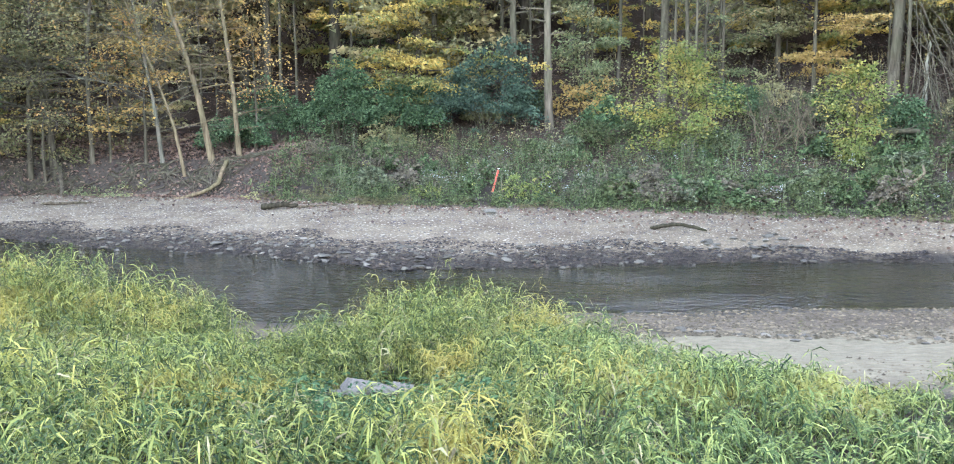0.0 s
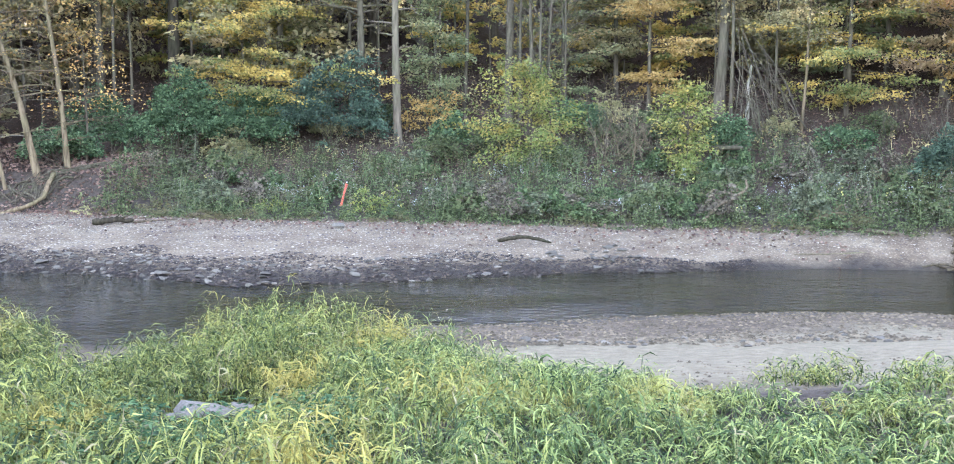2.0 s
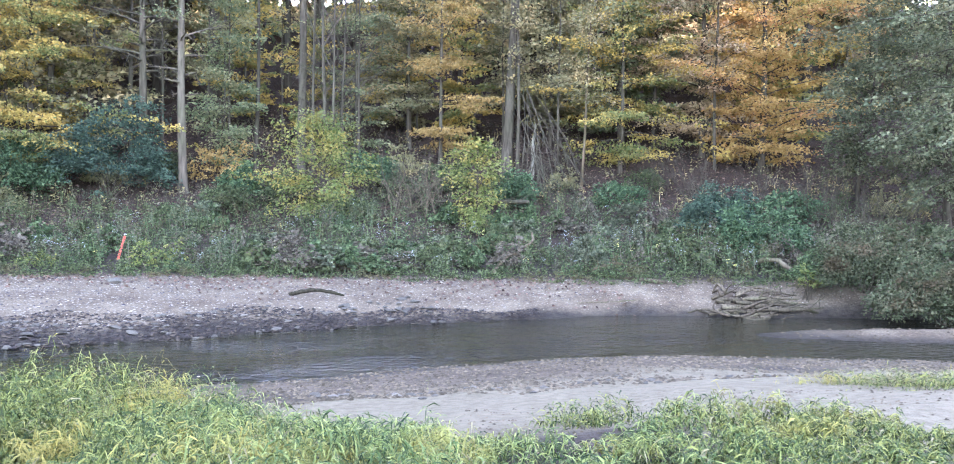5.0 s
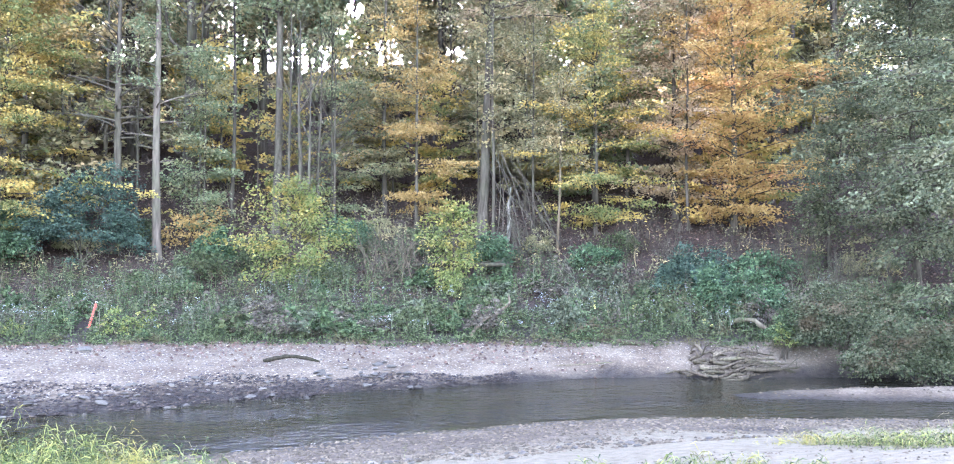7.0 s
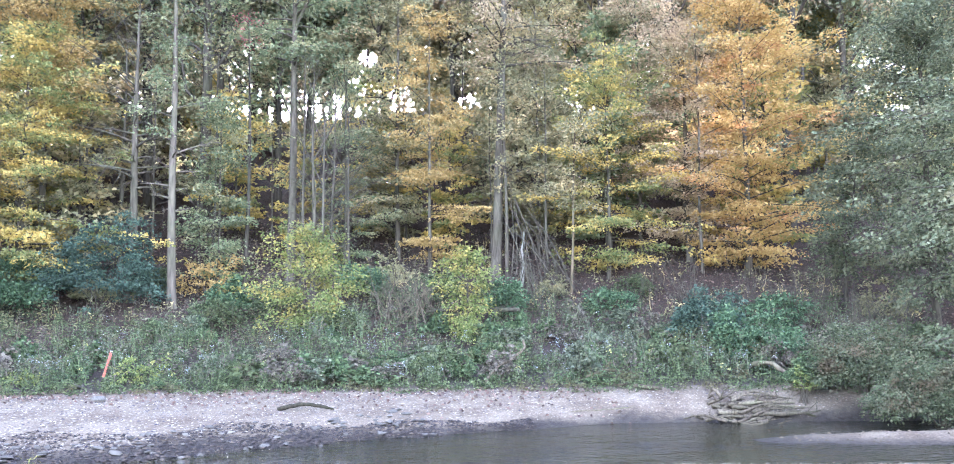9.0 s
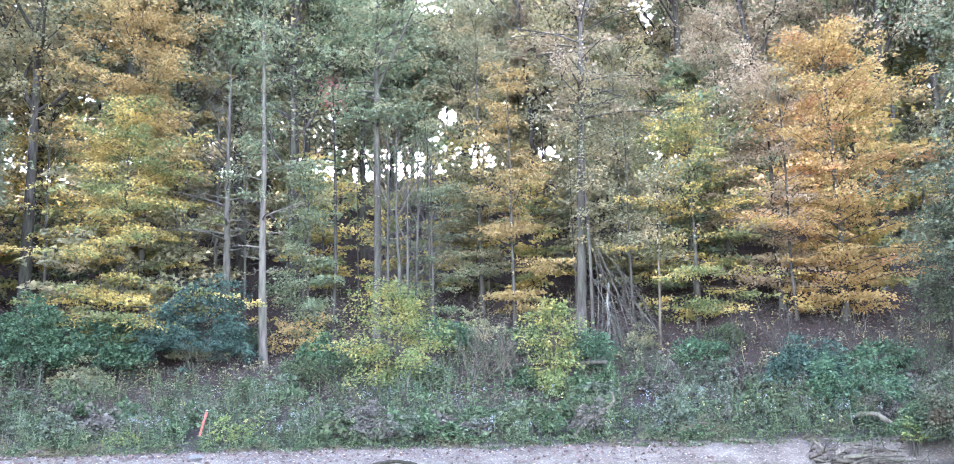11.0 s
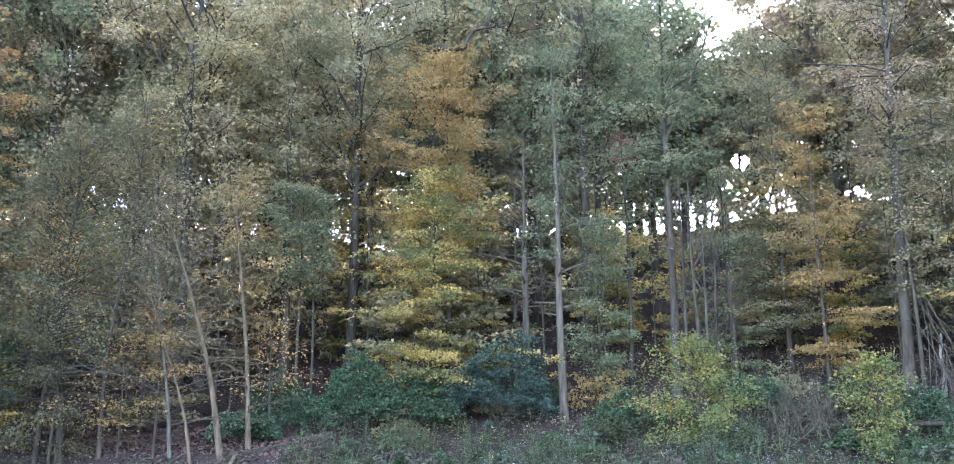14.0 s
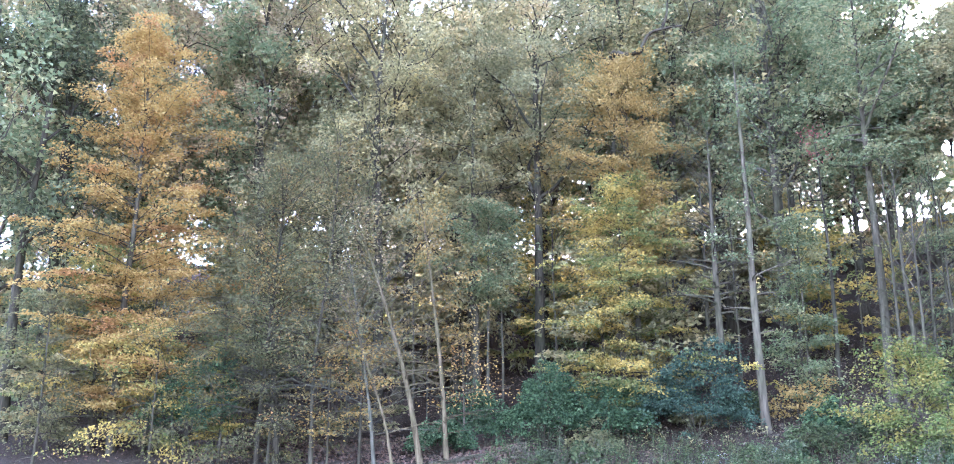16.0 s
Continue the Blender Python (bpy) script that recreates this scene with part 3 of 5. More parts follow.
def broad_tree(name, label, az, d, height, r, bark, leaf, fork_at=0.45, radius=5.0, boughs=9, clumps=110, count=60, size=0.2, spread=0.95,
               lean=(0, 0), low=0.3, category="tree", simple=True, bare=0):
    """A forest tree: a bole that divides into crooked boughs, and a rounded, gappy crown of leaf clumps on their branches."""
    x, y = polar(az, d)
    base = (x, y, ground_at(x, y) - 0.3)
    top = empty(name, base)
    tagged(top, label, category)
    wob = rng.normal(size=(2, 2)) * 0.012 * height
    spine = curve([(0, 0, 0), (wob[0][0] + 0.3 * lean[0], wob[0][1] + 0.3 * lean[1], height * 0.33), (wob[1][0] + 0.65 * lean[0], wob[1][1] + 0.65 * lean[1], height * 0.66), (lean[0], lean[1], height * 0.93)], 15)
    h = np.linspace(0, 1, 15)
    rad = r * (1 - h) ** 0.75 * (1 + 0.3 * np.exp(-h * 20)) + 0.02
    v, f = tube(spine, rad, 8, 0.05)
    bole = part("trunk", mesh_of("trunk", v, f, True), bark, top)
    mid = np.array([0.6 * lean[0], 0.6 * lean[1], height * (1 + low) / 2])
    half = np.array([radius, radius, height * (1 - low) / 2])
    ends, ways, fine = [], [], []
    for i in range(boughs):
        u = fork_at + (0.9 - fork_at) * ((i + rng.random()) / boughs) ** 1.1
        k = min(int(u * 14), 13)
        a = i * 2.4 + rng.normal() * 0.35
        up = rng.uniform(0.35, 0.85) + 0.4 * u
        way = np.array([math.cos(a) * math.cos(up), math.sin(a) * math.cos(up), math.sin(up)])
        length = radius * rng.uniform(0.85, 1.25) * (1.15 - 0.5 * u)
        path = crooked_path(spine[k], way, length, 7)
        r0 = max(rad[k] * 0.62, 0.045)
        v, f = tube(path, np.linspace(r0, 0.025, 7), 6, 0.06)
        part("bough", mesh_of("bough", v, f, True), bark, bole)
        for j in range(5):
            m = 2 + j % 5
            w2 = unit(unit(path[m] - path[m - 1]) + rng.normal(size=3) * 0.75)
            q = crooked_path(path[m], w2, length * rng.uniform(0.3, 0.55), 5, 0.3)
            fine.append(tube(q, np.linspace(r0 * 0.35, 0.012, 5), 4))
            for _ in range(3):
                w3 = unit(w2 + rng.normal(size=3) * 0.9)
                q3 = crooked_path(q[int(rng.integers(1, 5))], w3, length * rng.uniform(0.14, 0.28), 4, 0.3)
                fine.append(tube(q3, np.linspace(0.02, 0.008, 4), 3))
                if i >= bare:
                    ends.append(q3[-1])
                    ways.append(w3)
    v, f = joined(fine)
    tagged(part("branch_mass", mesh_of("branch_mass", v, f, True), bark, top), kind="stuff")
    ends, ways = np.array(ends).reshape(-1, 3), np.array(ways).reshape(-1, 3)
    want = max(clumps - len(ends), 0)
    way = unit(rng.normal(size=(want, 3)))
    lump = rng.normal(size=(4, 3))
    swell = 1 + 0.16 * np.sin(way @ lump.T * 2.4).sum(1)
    c = mid + way * half * (swell * rng.uniform(0.3, 1.0, want) ** 0.45)[:, None]
    c, w = np.concatenate([ends, c]), np.concatenate([ways, way])
    v, f = sprays(c, w, count, spread, size, flat=0.34, droop=0.15, base=base, simple=simple)
    part("crown", mesh_of("crown", v, f), leaf, top)
    return top


def bush(name, label, az, d, wide, deep, high, leaf, n=110, count=46, size=0.125, spread=0.36, lift=0.0, category="bush", wood=None, stems=9, droop=0.5):
    """A shrub: bent stems from one base and drooping sprays over an uneven dome."""
    x, y = polar(az, d)
    base = (x, y, ground_at(x, y) - 0.08 + lift)
    top = empty(name, base)
    tagged(top, label, category)
    lump = rng.normal(size=(5, 3))
    way = rng.normal(size=(n, 3))
    way[:, 2] = np.abs(way[:, 2]) * 0.9 - 0.15
    way = unit(way)
    swell = 1 + 0.3 * np.sin(way @ lump.T * 2.2).sum(1) / 2
    c = way * np.array([wide / 2, deep / 2, high * 0.62]) * (swell * rng.uniform(0.55, 1.0, n) ** 0.6)[:, None] + np.array([0, 0, high * 0.38])
    c[:, 2] = np.maximum(c[:, 2], 0.08)
    arms = []
    for i in range(stems):
        e = c[rng.integers(n)] * 0.9
        arms.append(tube(curve([(rng.normal() * 0.1, rng.normal() * 0.1, 0), e * np.array([0.35, 0.35, 0.6]), e], 6), np.linspace(0.025, 0.006, 6), 5))
    v, f = joined(arms)
    tagged(part("stem_mass", mesh_of("stem_mass", v, f, True), wood or bark_grey, top), kind="stuff")
    v, f = sprays(c, way, count, spread, size, flat=0.22, droop=droop)
    part("foliage", mesh_of("foliage", v, f), leaf, top)
    return top
# front of the wood, from the upstream end to the downstream end
broad_tree("oak_tree", "big dark-barked tree with a forked trunk and green crown", 46.8, 55, 33, 0.4, bark_dark, LEAF["willow"], 0.2, 6.4, 9, 150, 87, 0.16, lean=(0.6, 0), low=0.18)
broad_tree("oak_tree", "dark straight-trunked tree thin in leaf", 48.2, 52, 29, 0.26, bark_dark, LEAF["willow"], 0.4, 5.5, 8, 120, 60, 0.2)
tree("maple_tree", "tall maple in full orange autumn colour on the slope", 42.4, 47, 22.4, 0.2, bark_grey, LEAF["orange"], 0.08, 5.0, 150, 5, 66, 0.15, shape=1.2, tiers=15, flat=0.1, bare=6)
tree("birch_tree", "pale grey-green leafy tree at the eroded bank", 34.0, 43.5, 15.2, 0.12, bark_dark, LEAF["pale_green"], 0.2, 5.8, 130, 5, 38, 0.13, bare=34, sag=0.3, flat=0.45, spread=0.95, lean=(0.9, 0), shape=0.9)
tree("birch_tree", "slim grey-green leafy tree at the bank", 30.6, 42.5, 16.5, 0.09, bark_grey, LEAF["pale_green"], 0.14, 4.2, 90, 5, 32, 0.13, bare=40, sag=0.25, flat=0.45, spread=0.9, twiggy=5, lean=(0.9, 0))
tree("maple_tree", "low yellow-green maple with drooping tiers", 43.6, 48, 9.5, 0.1, bark_grey, LEAF["yellow_green"], 0.1, 4.6, 66, 5, 44, 0.14, sag=0.45, bare=14, tiers=12, flat=0.1, twiggy=6)
tree("maple_tree", "small maple with gold leaves beside the birch", 40.6, 46, 9.6, 0.08, bark_dark, LEAF["orange"], 0.4, 2.7, 34, 5, 40, 0.14, sag=0.2, tiers=6, flat=0.1)
tree("maple_tree", "small orange-leaved maple over the roots", 27.6, 41, 6.5, 0.07, bark_dark, LEAF["orange"], 0.12, 2.8, 36, 5, 14, 0.13, sag=0.3, bare=14, tiers=12, flat=0.1)
for az, d, hh, leaf in ((46.5, 46, 8.0, "pale_green"), (40.2, 44.5, 6.5, "yellow_green"), (36.2, 44, 7.0, "pale_green"), (33.2, 43, 6.0, "pale_green")):
    tree("understorey_tree", "low drooping tree with thin tiers of leaves", az, d, hh, 0.06, bark_grey, LEAF[leaf], 0.05, 3.4, 44, 5, 36, 0.13, sag=0.5, bare=8, tiers=10, flat=0.16, twiggy=4)
tree("tree", "dark leaning tree with bare lower limbs over its roots", 32.6, 43.2, 11, 0.2, bark_dark, LEAF["orange"], 0.25, 3.4, 40, 5, 9, 0.13, lean=(-1.2, -0.2), bare=24, hidden_base=0.4)
tree("sapling", "leaning pale sapling with mostly bare twigs", 23.6, 39.5, 12.5, 0.13, bark_tan, LEAF["russet"], 0.3, 3.4, 60, 5, 9, 0.13, lean=(-4.0, 0.3), bend=(0.1, 0), bare=34, hidden_base=0.4)
tree("bare_tree", "bare grey tree with long sagging twigs at the bank", 26.6, 40.6, 9.5, 0.08, bark_ash, LEAF["russet"], 0.18, 5.0, 44, 0, 0, 0.1, lean=(-1.4, -0.3), bare=44, sag=0.25, rise=0.45)
tree("bare_tree", "bare grey tree with thin spreading twigs at the bank", 38.8, 45.5, 7.5, 0.06, bark_ash, LEAF["russet"], 0.12, 4.4, 36, 0, 0, 0.1, lean=(-1.2, -0.3), bare=36, sag=0.2, rise=0.5)
tree("sapling", "small sapling with sparse orange leaves behind the roots", 21.0, 40.8, 5.5, 0.045, bark_grey, LEAF["orange"], 0.1, 2.2, 34, 5, 8, 0.12, bare=12, flat=0.3)
tree("sapling", "small sapling with sparse orange leaves behind the roots", 29.6, 42.0, 5.0, 0.045, bark_grey, LEAF["orange"], 0.15, 2.4, 34, 5, 9, 0.12, bare=10, tiers=5, flat=0.12)
tree("sapling", "slim pale sapling with sparse yellow leaves", 22.0, 39.8, 12.5, 0.105, bark_tan, LEAF["gold"], 0.12, 2.8, 50, 5, 12, 0.13, lean=(-1.6, 0.3), bare=20)
tree("sapling", "thin leaning bare sapling at the eroded bank", 25.3, 39.5, 9, 0.065, bark_tan, LEAF["russet"], 0.2, 2.8, 46, 4, 6, 0.13, lean=(-3.0, 0), bare=34)
tree("birch_tree", "small tree with light green leaves high up", 19.3, 46, 12.5, 0.085, bark_grey, LEAF["green"], 0.62, 3.0, 40, 5, 40, 0.15)
tree("tree", "grey-barked straight tree of the slope", 20.1, 49, 24, 0.2, bark_grey, LEAF["olive"], 0.5, 4.6, 50, 5, 42, 0.18)
broad_tree("oak_tree", "broad oak with dark boughs and yellowing olive crown", 26.5, 50, 30, 0.34, bark_dark, LEAF["yellow_olive"], 0.3, 8.0, 12, 230, 92, 0.16, low=0.12)
broad_tree("oak_tree", "broad oak with brown-pink crown above a birch", 34.8, 55, 32, 0.36, bark_dark, LEAF["russet"], 0.4, 8.0, 11, 210, 92, 0.16, low=0.15)
broad_tree("oak_tree", "stout dark oak thin in leaf", 15.9, 50, 29, 0.3, bark_dark, LEAF["olive"], 0.42, 6.2, 10, 130, 77, 0.16, low=0.2)
crooked = broad_tree("oak_tree", "dark oak with one crooked bare bough", 10.4, 52, 32, 0.25, bark_dark, LEAF["yellow_olive"], 0.5, 6.2, 9, 150, 75, 0.16, low=0.25)
v, f = tube(curve([(0.1, -0.4, 15.6), (0.4, -3.2, 17.4), (0.95, -5.3, 18.5), (1.7, -5.5, 18.3), (2.55, -5.5, 18.35), (2.75, -5.5, 18.75), (3.2, -5.5, 19.4), (4.0, -5.6, 19.5), (5.0, -5.6, 19.5)], 26), np.linspace(0.2, 0.06, 26), 7, 0.08)
bough = part("bough", mesh_of("bough", v, f, True), bark_dark, crooked, "crooked dark bare bough")
v, f = tube(curve([(3.9, -5.6, 19.5), (4.2, -5.6, 20.4), (4.3, -5.6, 21.2), (4.8, -5.6, 22.2)], 9), np.linspace(0.09, 0.03, 9), 6, 0.08)
part("side_bough", mesh_of("side_bough", v, f, True), bark_dark, bough)
tree("maple_tree", "broad maple turning yellow in level tiers", 10.4, 44, 12.5, 0.14, bark_grey, LEAF["yellow_green"], 0.15, 5.2, 84, 5, 66, 0.14, shape=0.8, rise=0.15, tiers=11, flat=0.1)
tree("maple_tree", "maple with gold-brown crown above yellow tiers", 9.6, 46.5, 19.5, 0.17, bark_grey, LEAF["gold"], 0.42, 4.4, 90, 5, 62, 0.15, tiers=13, flat=0.12, shape=0.8)
tree("dead_tree", "grey broken tree with bare side branches", 4.3, 43.5, 15, 0.22, bark_grey, LEAF["olive"], 0.4, 3.2, 46, 0, 0, 0.1, bare=46)
tree("dead_tree", "slim grey dead stem with bare twigs", 5.0, 47, 12, 0.13, bark_grey, LEAF["olive"], 0.3, 2.4, 30, 0, 0, 0.1, bare=30)
tree("tree", "tree with smooth whitish trunk and scattered light leaves", 1.95, 42, 19, 0.2, bark_white, LEAF["green"], 0.25, 2.4, 34, 5, 26, 0.14, lean=(-0.25, 0.2), bare=10, flat=0.2)
tree("dead_tree", "tall pale tree bare of leaves at its top", 0.3, 52, 31, 0.32, bark_ash, LEAF["olive"], 0.35, 4.0, 76, 4, 10, 0.16, bare=40, rise=0.7, fork=3, twiggy=2)
tree("dead_tree", "tall grey tree close beside a pale one", -0.75, 53, 27, 0.24, bark_grey, LEAF["green"], 0.4, 3.6, 60, 4, 14, 0.16, bare=30, rise=0.6, fork=2, twiggy=3)
tree("tree", "young tree in light green leaf", -0.8, 43.5, 9.5, 0.06, bark_grey, LEAF["green"], 0.12, 2.2, 40, 5, 42, 0.14, tiers=7, flat=0.14)
tree("tree", "dark bent tree with reddening vine leaves", -2.4, 44, 14, 0.11, bark_dark, LEAF["vine_red"], 0.7, 1.0, 20, 3, 7, 0.13, bend=(0.15, 0), bare=12)
tree("tree", "stout dark tree that forks high up", -5.3, 43.2, 22, 0.22, bark_grey, LEAF["green"], 0.55, 4.0, 48, 5, 36, 0.17, lean=(0.2, 0), fork=2)
for az, d, hh, rr in ((-6.7, 42.0, 11, 0.11), (-7.4, 41.6, 9, 0.085), (-8.1, 42.4, 10, 0.075), (-6.1, 42.8, 12, 0.085), (-9.0, 43.0, 9, 0.07)):
    tree("dead_tree", "dead grey stem with a tangle of bare twigs", az, d, hh, rr, bark_grey, LEAF["olive"], 0.25, 2.6, 34, 0, 0, 0.1, bare=34, fork=1, rise=0.6)
tree("maple_tree", "slim maple in light green tiers", -8.8, 44, 11, 0.08, bark_grey, LEAF["green"], 0.08, 2.8, 40, 5, 36, 0.13, tiers=10, flat=0.1)
tree("maple_tree", "slim maple with level yellow tiers", -14.4, 42.5, 13, 0.085, bark_grey, LEAF["gold"], 0.12, 3.0, 36, 5, 50, 0.14, rise=0.05, sag=0.1, tiers=8, flat=0.08)
tree("maple_tree", "olive-leaved maple on the slope", -12.3, 46, 17, 0.12, bark_grey, LEAF["olive"], 0.12, 3.8, 70, 5, 52, 0.14, tiers=12, flat=0.1)
tree("tree", "tall grey tree with stout straight trunk", -18.75, 42, 27, 0.24, bark_grey, LEAF["russet"], 0.42, 4.4, 76, 5, 34, 0.15, lean=(1.4, 0), fork=2, twiggy=3)
tree("tree", "slim grey tree close beside a stouter trunk", -19.5, 41.6, 13, 0.085, bark_grey, LEAF["olive"], 0.4, 2.0, 24, 4, 25, 0.14)
tree("maple_tree", "thin olive maple behind the snag", -21.6, 46, 14, 0.09, bark_grey, LEAF["olive"], 0.12, 3.4, 60, 5, 46, 0.14, tiers=10, flat=0.1)
tree("sapling", "thin straight pale sapling", -23.7, 40.5, 8.5, 0.06, bark_tan, LEAF["olive"], 0.55, 1.8, 20, 4, 30, 0.14, lean=(0.4, 0))
tree("sapling", "thin grey sapling on the littered slope", -22.2, 42, 11, 0.06, bark_grey, LEAF["olive"], 0.4, 2.0, 22, 4, 28, 0.14)
tree("maple_tree", "maple in olive and yellow tiers", -26.2, 42, 10.5, 0.1, bark_grey, LEAF["yellow_green"], 0.1, 3.7, 60, 5, 56, 0.14, rise=0.12, tiers=10, flat=0.1)
tree("tree", "slim russet tree behind a yellow maple", -28.3, 45, 15, 0.1, bark_grey, LEAF["russet"], 0.3, 3.6, 60, 5, 48, 0.15, tiers=9, flat=0.14)
broad_tree("oak_tree", "tall dark tree with high crown", -25.9, 50, 28, 0.27, bark_dark, LEAF["russet"], 0.4, 6.4, 10, 160, 82, 0.16, lean=(0.4, 0), low=0.15)
tree("maple_tree", "broad maple in full gold and orange", -35.0, 43, 13.4, 0.16, bark_grey, LEAF["orange"], 0.06, 4.5, 96, 5, 66, 0.14, shape=0.85, tiers=12, flat=0.1)
tree("maple_tree", "maple with pale golden leaves beside an orange one", -31.4, 44, 12, 0.15, bark_grey, LEAF["peach"], 0.14, 3.4, 70, 5, 58, 0.14, tiers=10, flat=0.12)
broad_tree("oak_tree", "dark forked tree with thin high crown", -37.6, 51, 23, 0.3, bark_dark, LEAF["russet"], 0.35, 7.5, 9, 120, 67, 0.16, lean=(0.4, 0), low=0.2, bare=2)
broad_tree("oak_tree", "dark leaning twin tree with brown-pink crown", -31.2, 50, 25, 0.24, bark_dark, LEAF["russet"], 0.38, 5.8, 9, 130, 75, 0.16, lean=(-1.6, 0), low=0.18)
tree("willow_tree", "dense dark green tree overhanging the river", -51.4, 31, 19, 0.22, bark_dark, LEAF["willow"], 0.06, 5.8, 160, 6, 66, 0.125, sag=0.4, rise=0.3, flat=0.14, spread=0.75, tiers=11)
tree("willow_tree", "dark green leafy tree by the water", -45.4, 38, 13.5, 0.15, bark_dark, LEAF["willow"], 0.12, 3.9, 96, 5, 66, 0.12, sag=0.3, flat=0.2, tiers=9)
tree("tree", "small dark green tree leaning over the brush", -40.6, 39, 6.5, 0.08, bark_dark, LEAF["willow"], 0.3, 2.3, 36, 5, 40, 0.13, lean=(0.9, 0), tiers=6, flat=0.14)
tree("willow_tree", "tall dark green tree farther along the bank", -50.0, 41, 24, 0.26, bark_dark, LEAF["willow"], 0.1, 6.8, 90, 6, 44, 0.18, sag=0.3, flat=0.4)

# canopy trees of the slope and ridge, copied from a few kinds
kinds = [
    broad_tree("canopy_tree", "tall canopy tree with brown-olive leaves", 30.0, 62, 27, 0.28, bark_grey, LEAF["russet"], 0.25, 6.6, 11, 190, 82, 0.19, low=0.08),
    broad_tree("canopy_tree", "tall canopy tree with olive leaves", 21.5, 58, 28, 0.28, bark_dark, LEAF["olive"], 0.25, 6.6, 11, 190, 82, 0.19, low=0.08),
    broad_tree("canopy_tree", "tall canopy tree still green", -16.5, 60, 25, 0.24, bark_grey, LEAF["green"], 0.25, 6.2, 10, 180, 82, 0.19, low=0.08),
    broad_tree("canopy_tree", "tall canopy tree with thin yellowing leaves", -21.0, 64, 26, 0.24, bark_dark, LEAF["yellow_olive"], 0.25, 6.2, 10, 170, 80, 0.19, low=0.08),
]
far = [
    broad_tree("ridge_tree", "ridge tree with brown-olive leaves", 20.0, 90, 25, 0.26, bark_dark, LEAF["russet"], 0.3, 6.8, 6, 110, 58, 0.37, low=-0.04, spread=1.2),
    broad_tree("ridge_tree", "ridge tree with olive leaves", -27.0, 88, 25, 0.28, bark_dark, LEAF["olive"], 0.3, 6.8, 6, 110, 58, 0.37, low=-0.04, spread=1.2),
]
low = [
    tree("understorey_tree", "small understorey tree in olive tiers", 28.5, 46, 9, 0.08, bark_grey, LEAF["olive"], 0.1, 3.2, 36, 5, 32, 0.18, clear=False, tiers=7, flat=0.1),
    tree("understorey_tree", "small understorey tree in green tiers", 13.0, 54, 10, 0.09, bark_dark, LEAF["green"], 0.1, 3.2, 36, 5, 32, 0.18, clear=False, tiers=7, flat=0.1),
    tree("understorey_tree", "small understorey tree turning yellow", -10.5, 50, 9, 0.08, bark_grey, LEAF["yellow_green"], 0.12, 3.0, 36, 5, 30, 0.18, clear=False, tiers=7, flat=0.1),
]


def more(kind, az, d, scale, turn):
    x, y = polar(az, d)
    m = pose(x, y, ground_at(x, y) - 0.3, 0, 0, turn) @ Matrix.Scale(scale, 4)
    return copy_thing(kind, m)


for row, (d0, gap, first, stock) in enumerate(((56, 5.2, 52, kinds), (66, 7.5, 49, kinds), (76, 6.4, 50, far), (86, 5.6, 53, far), (98, 4.8, 54, far))):
    az = first
    while az > -56:
        a = az + rng.normal() * 0.7
        d = d0 + rng.normal() * 2.0
        az -= gap
        if abs(a + SUN_AZ + 0.6) > (6.4 if row < 2 else 5.6):
            more(stock[int(rng.integers(len(stock)))], a, d, (rng.uniform(0.95, 1.12) + 0.2 * min(max((a + 2) / 20, 0), 1)) * (0.66 if -37.5 < a < -33 else 1), rng.uniform(0, 360))
for a, d, k in ((3.4, 59, kinds[1]), (1.6, 64, kinds[0]), (5.2, 66, kinds[3]), (2.6, 78, far[1]), (4.6, 88, far[0]), (0.6, 84, far[1]), (6.4, 79, far[0])):
    more(k, a, d, 1.16, 40 * a)
for a, d, c in ((-33.8, 59, 0.66), (-36.0, 64, 0.7), (-38.6, 57, 0.8), (-41.0, 60, 0.9), (-32.6, 68, 0.8), (-35.0, 72, 0.72)):
    more(kinds[int(-a) % 4], a, d, c, 30 * a)
for a, d, k, c in ((36.6, 45, 2, 0.6), (40.0, 46.5, 0, 0.6), (45.8, 49, 0, 0.9)):
    more(low[k], a, d, c, 60 * a)
for i in range(25):
    a = 49 - 3.95 * i + rng.normal() * 1.2
    more(low[int(rng.integers(3))], a, rng.uniform(44, 60) if a < 19 else rng.uniform(53, 62), rng.uniform(0.75, 1.35) if abs(a + SUN_AZ) > 4.5 else 0.7, rng.uniform(0, 360))
thin = tree("bare_sapling", "thin grey sapling almost bare of leaves", 3.2, 46, 11, 0.06, bark_grey, LEAF["olive"], 0.3, 2.0, 26, 4, 6, 0.16, bare=20, rise=0.5, clear=False)
for i in range(20):
    a = 32 - 3.4 * i + rng.normal() * 1.0
    if abs(a + SUN_AZ) > 2.5:
        more(thin, a, rng.uniform(42.5, 50), rng.uniform(0.6, 1.15), rng.uniform(0, 360))
for i in range(72):
    a = 53 - 1.47 * i + rng.normal() * 0.8
    if abs(a + SUN_AZ + 0.6) > 5.0:
        more(low[int(rng.integers(3))], a, rng.uniform(60, 92), rng.uniform(1.1, 1.6), rng.uniform(0, 360))
pole = tree("pole_tree", "slim dark forest tree with a short high crown", 6.9, 60, 17, 0.13, bark_dark, LEAF["olive"], 0.35, 2.6, 34, 4, 34, 0.2, clear=False, flat=0.3)
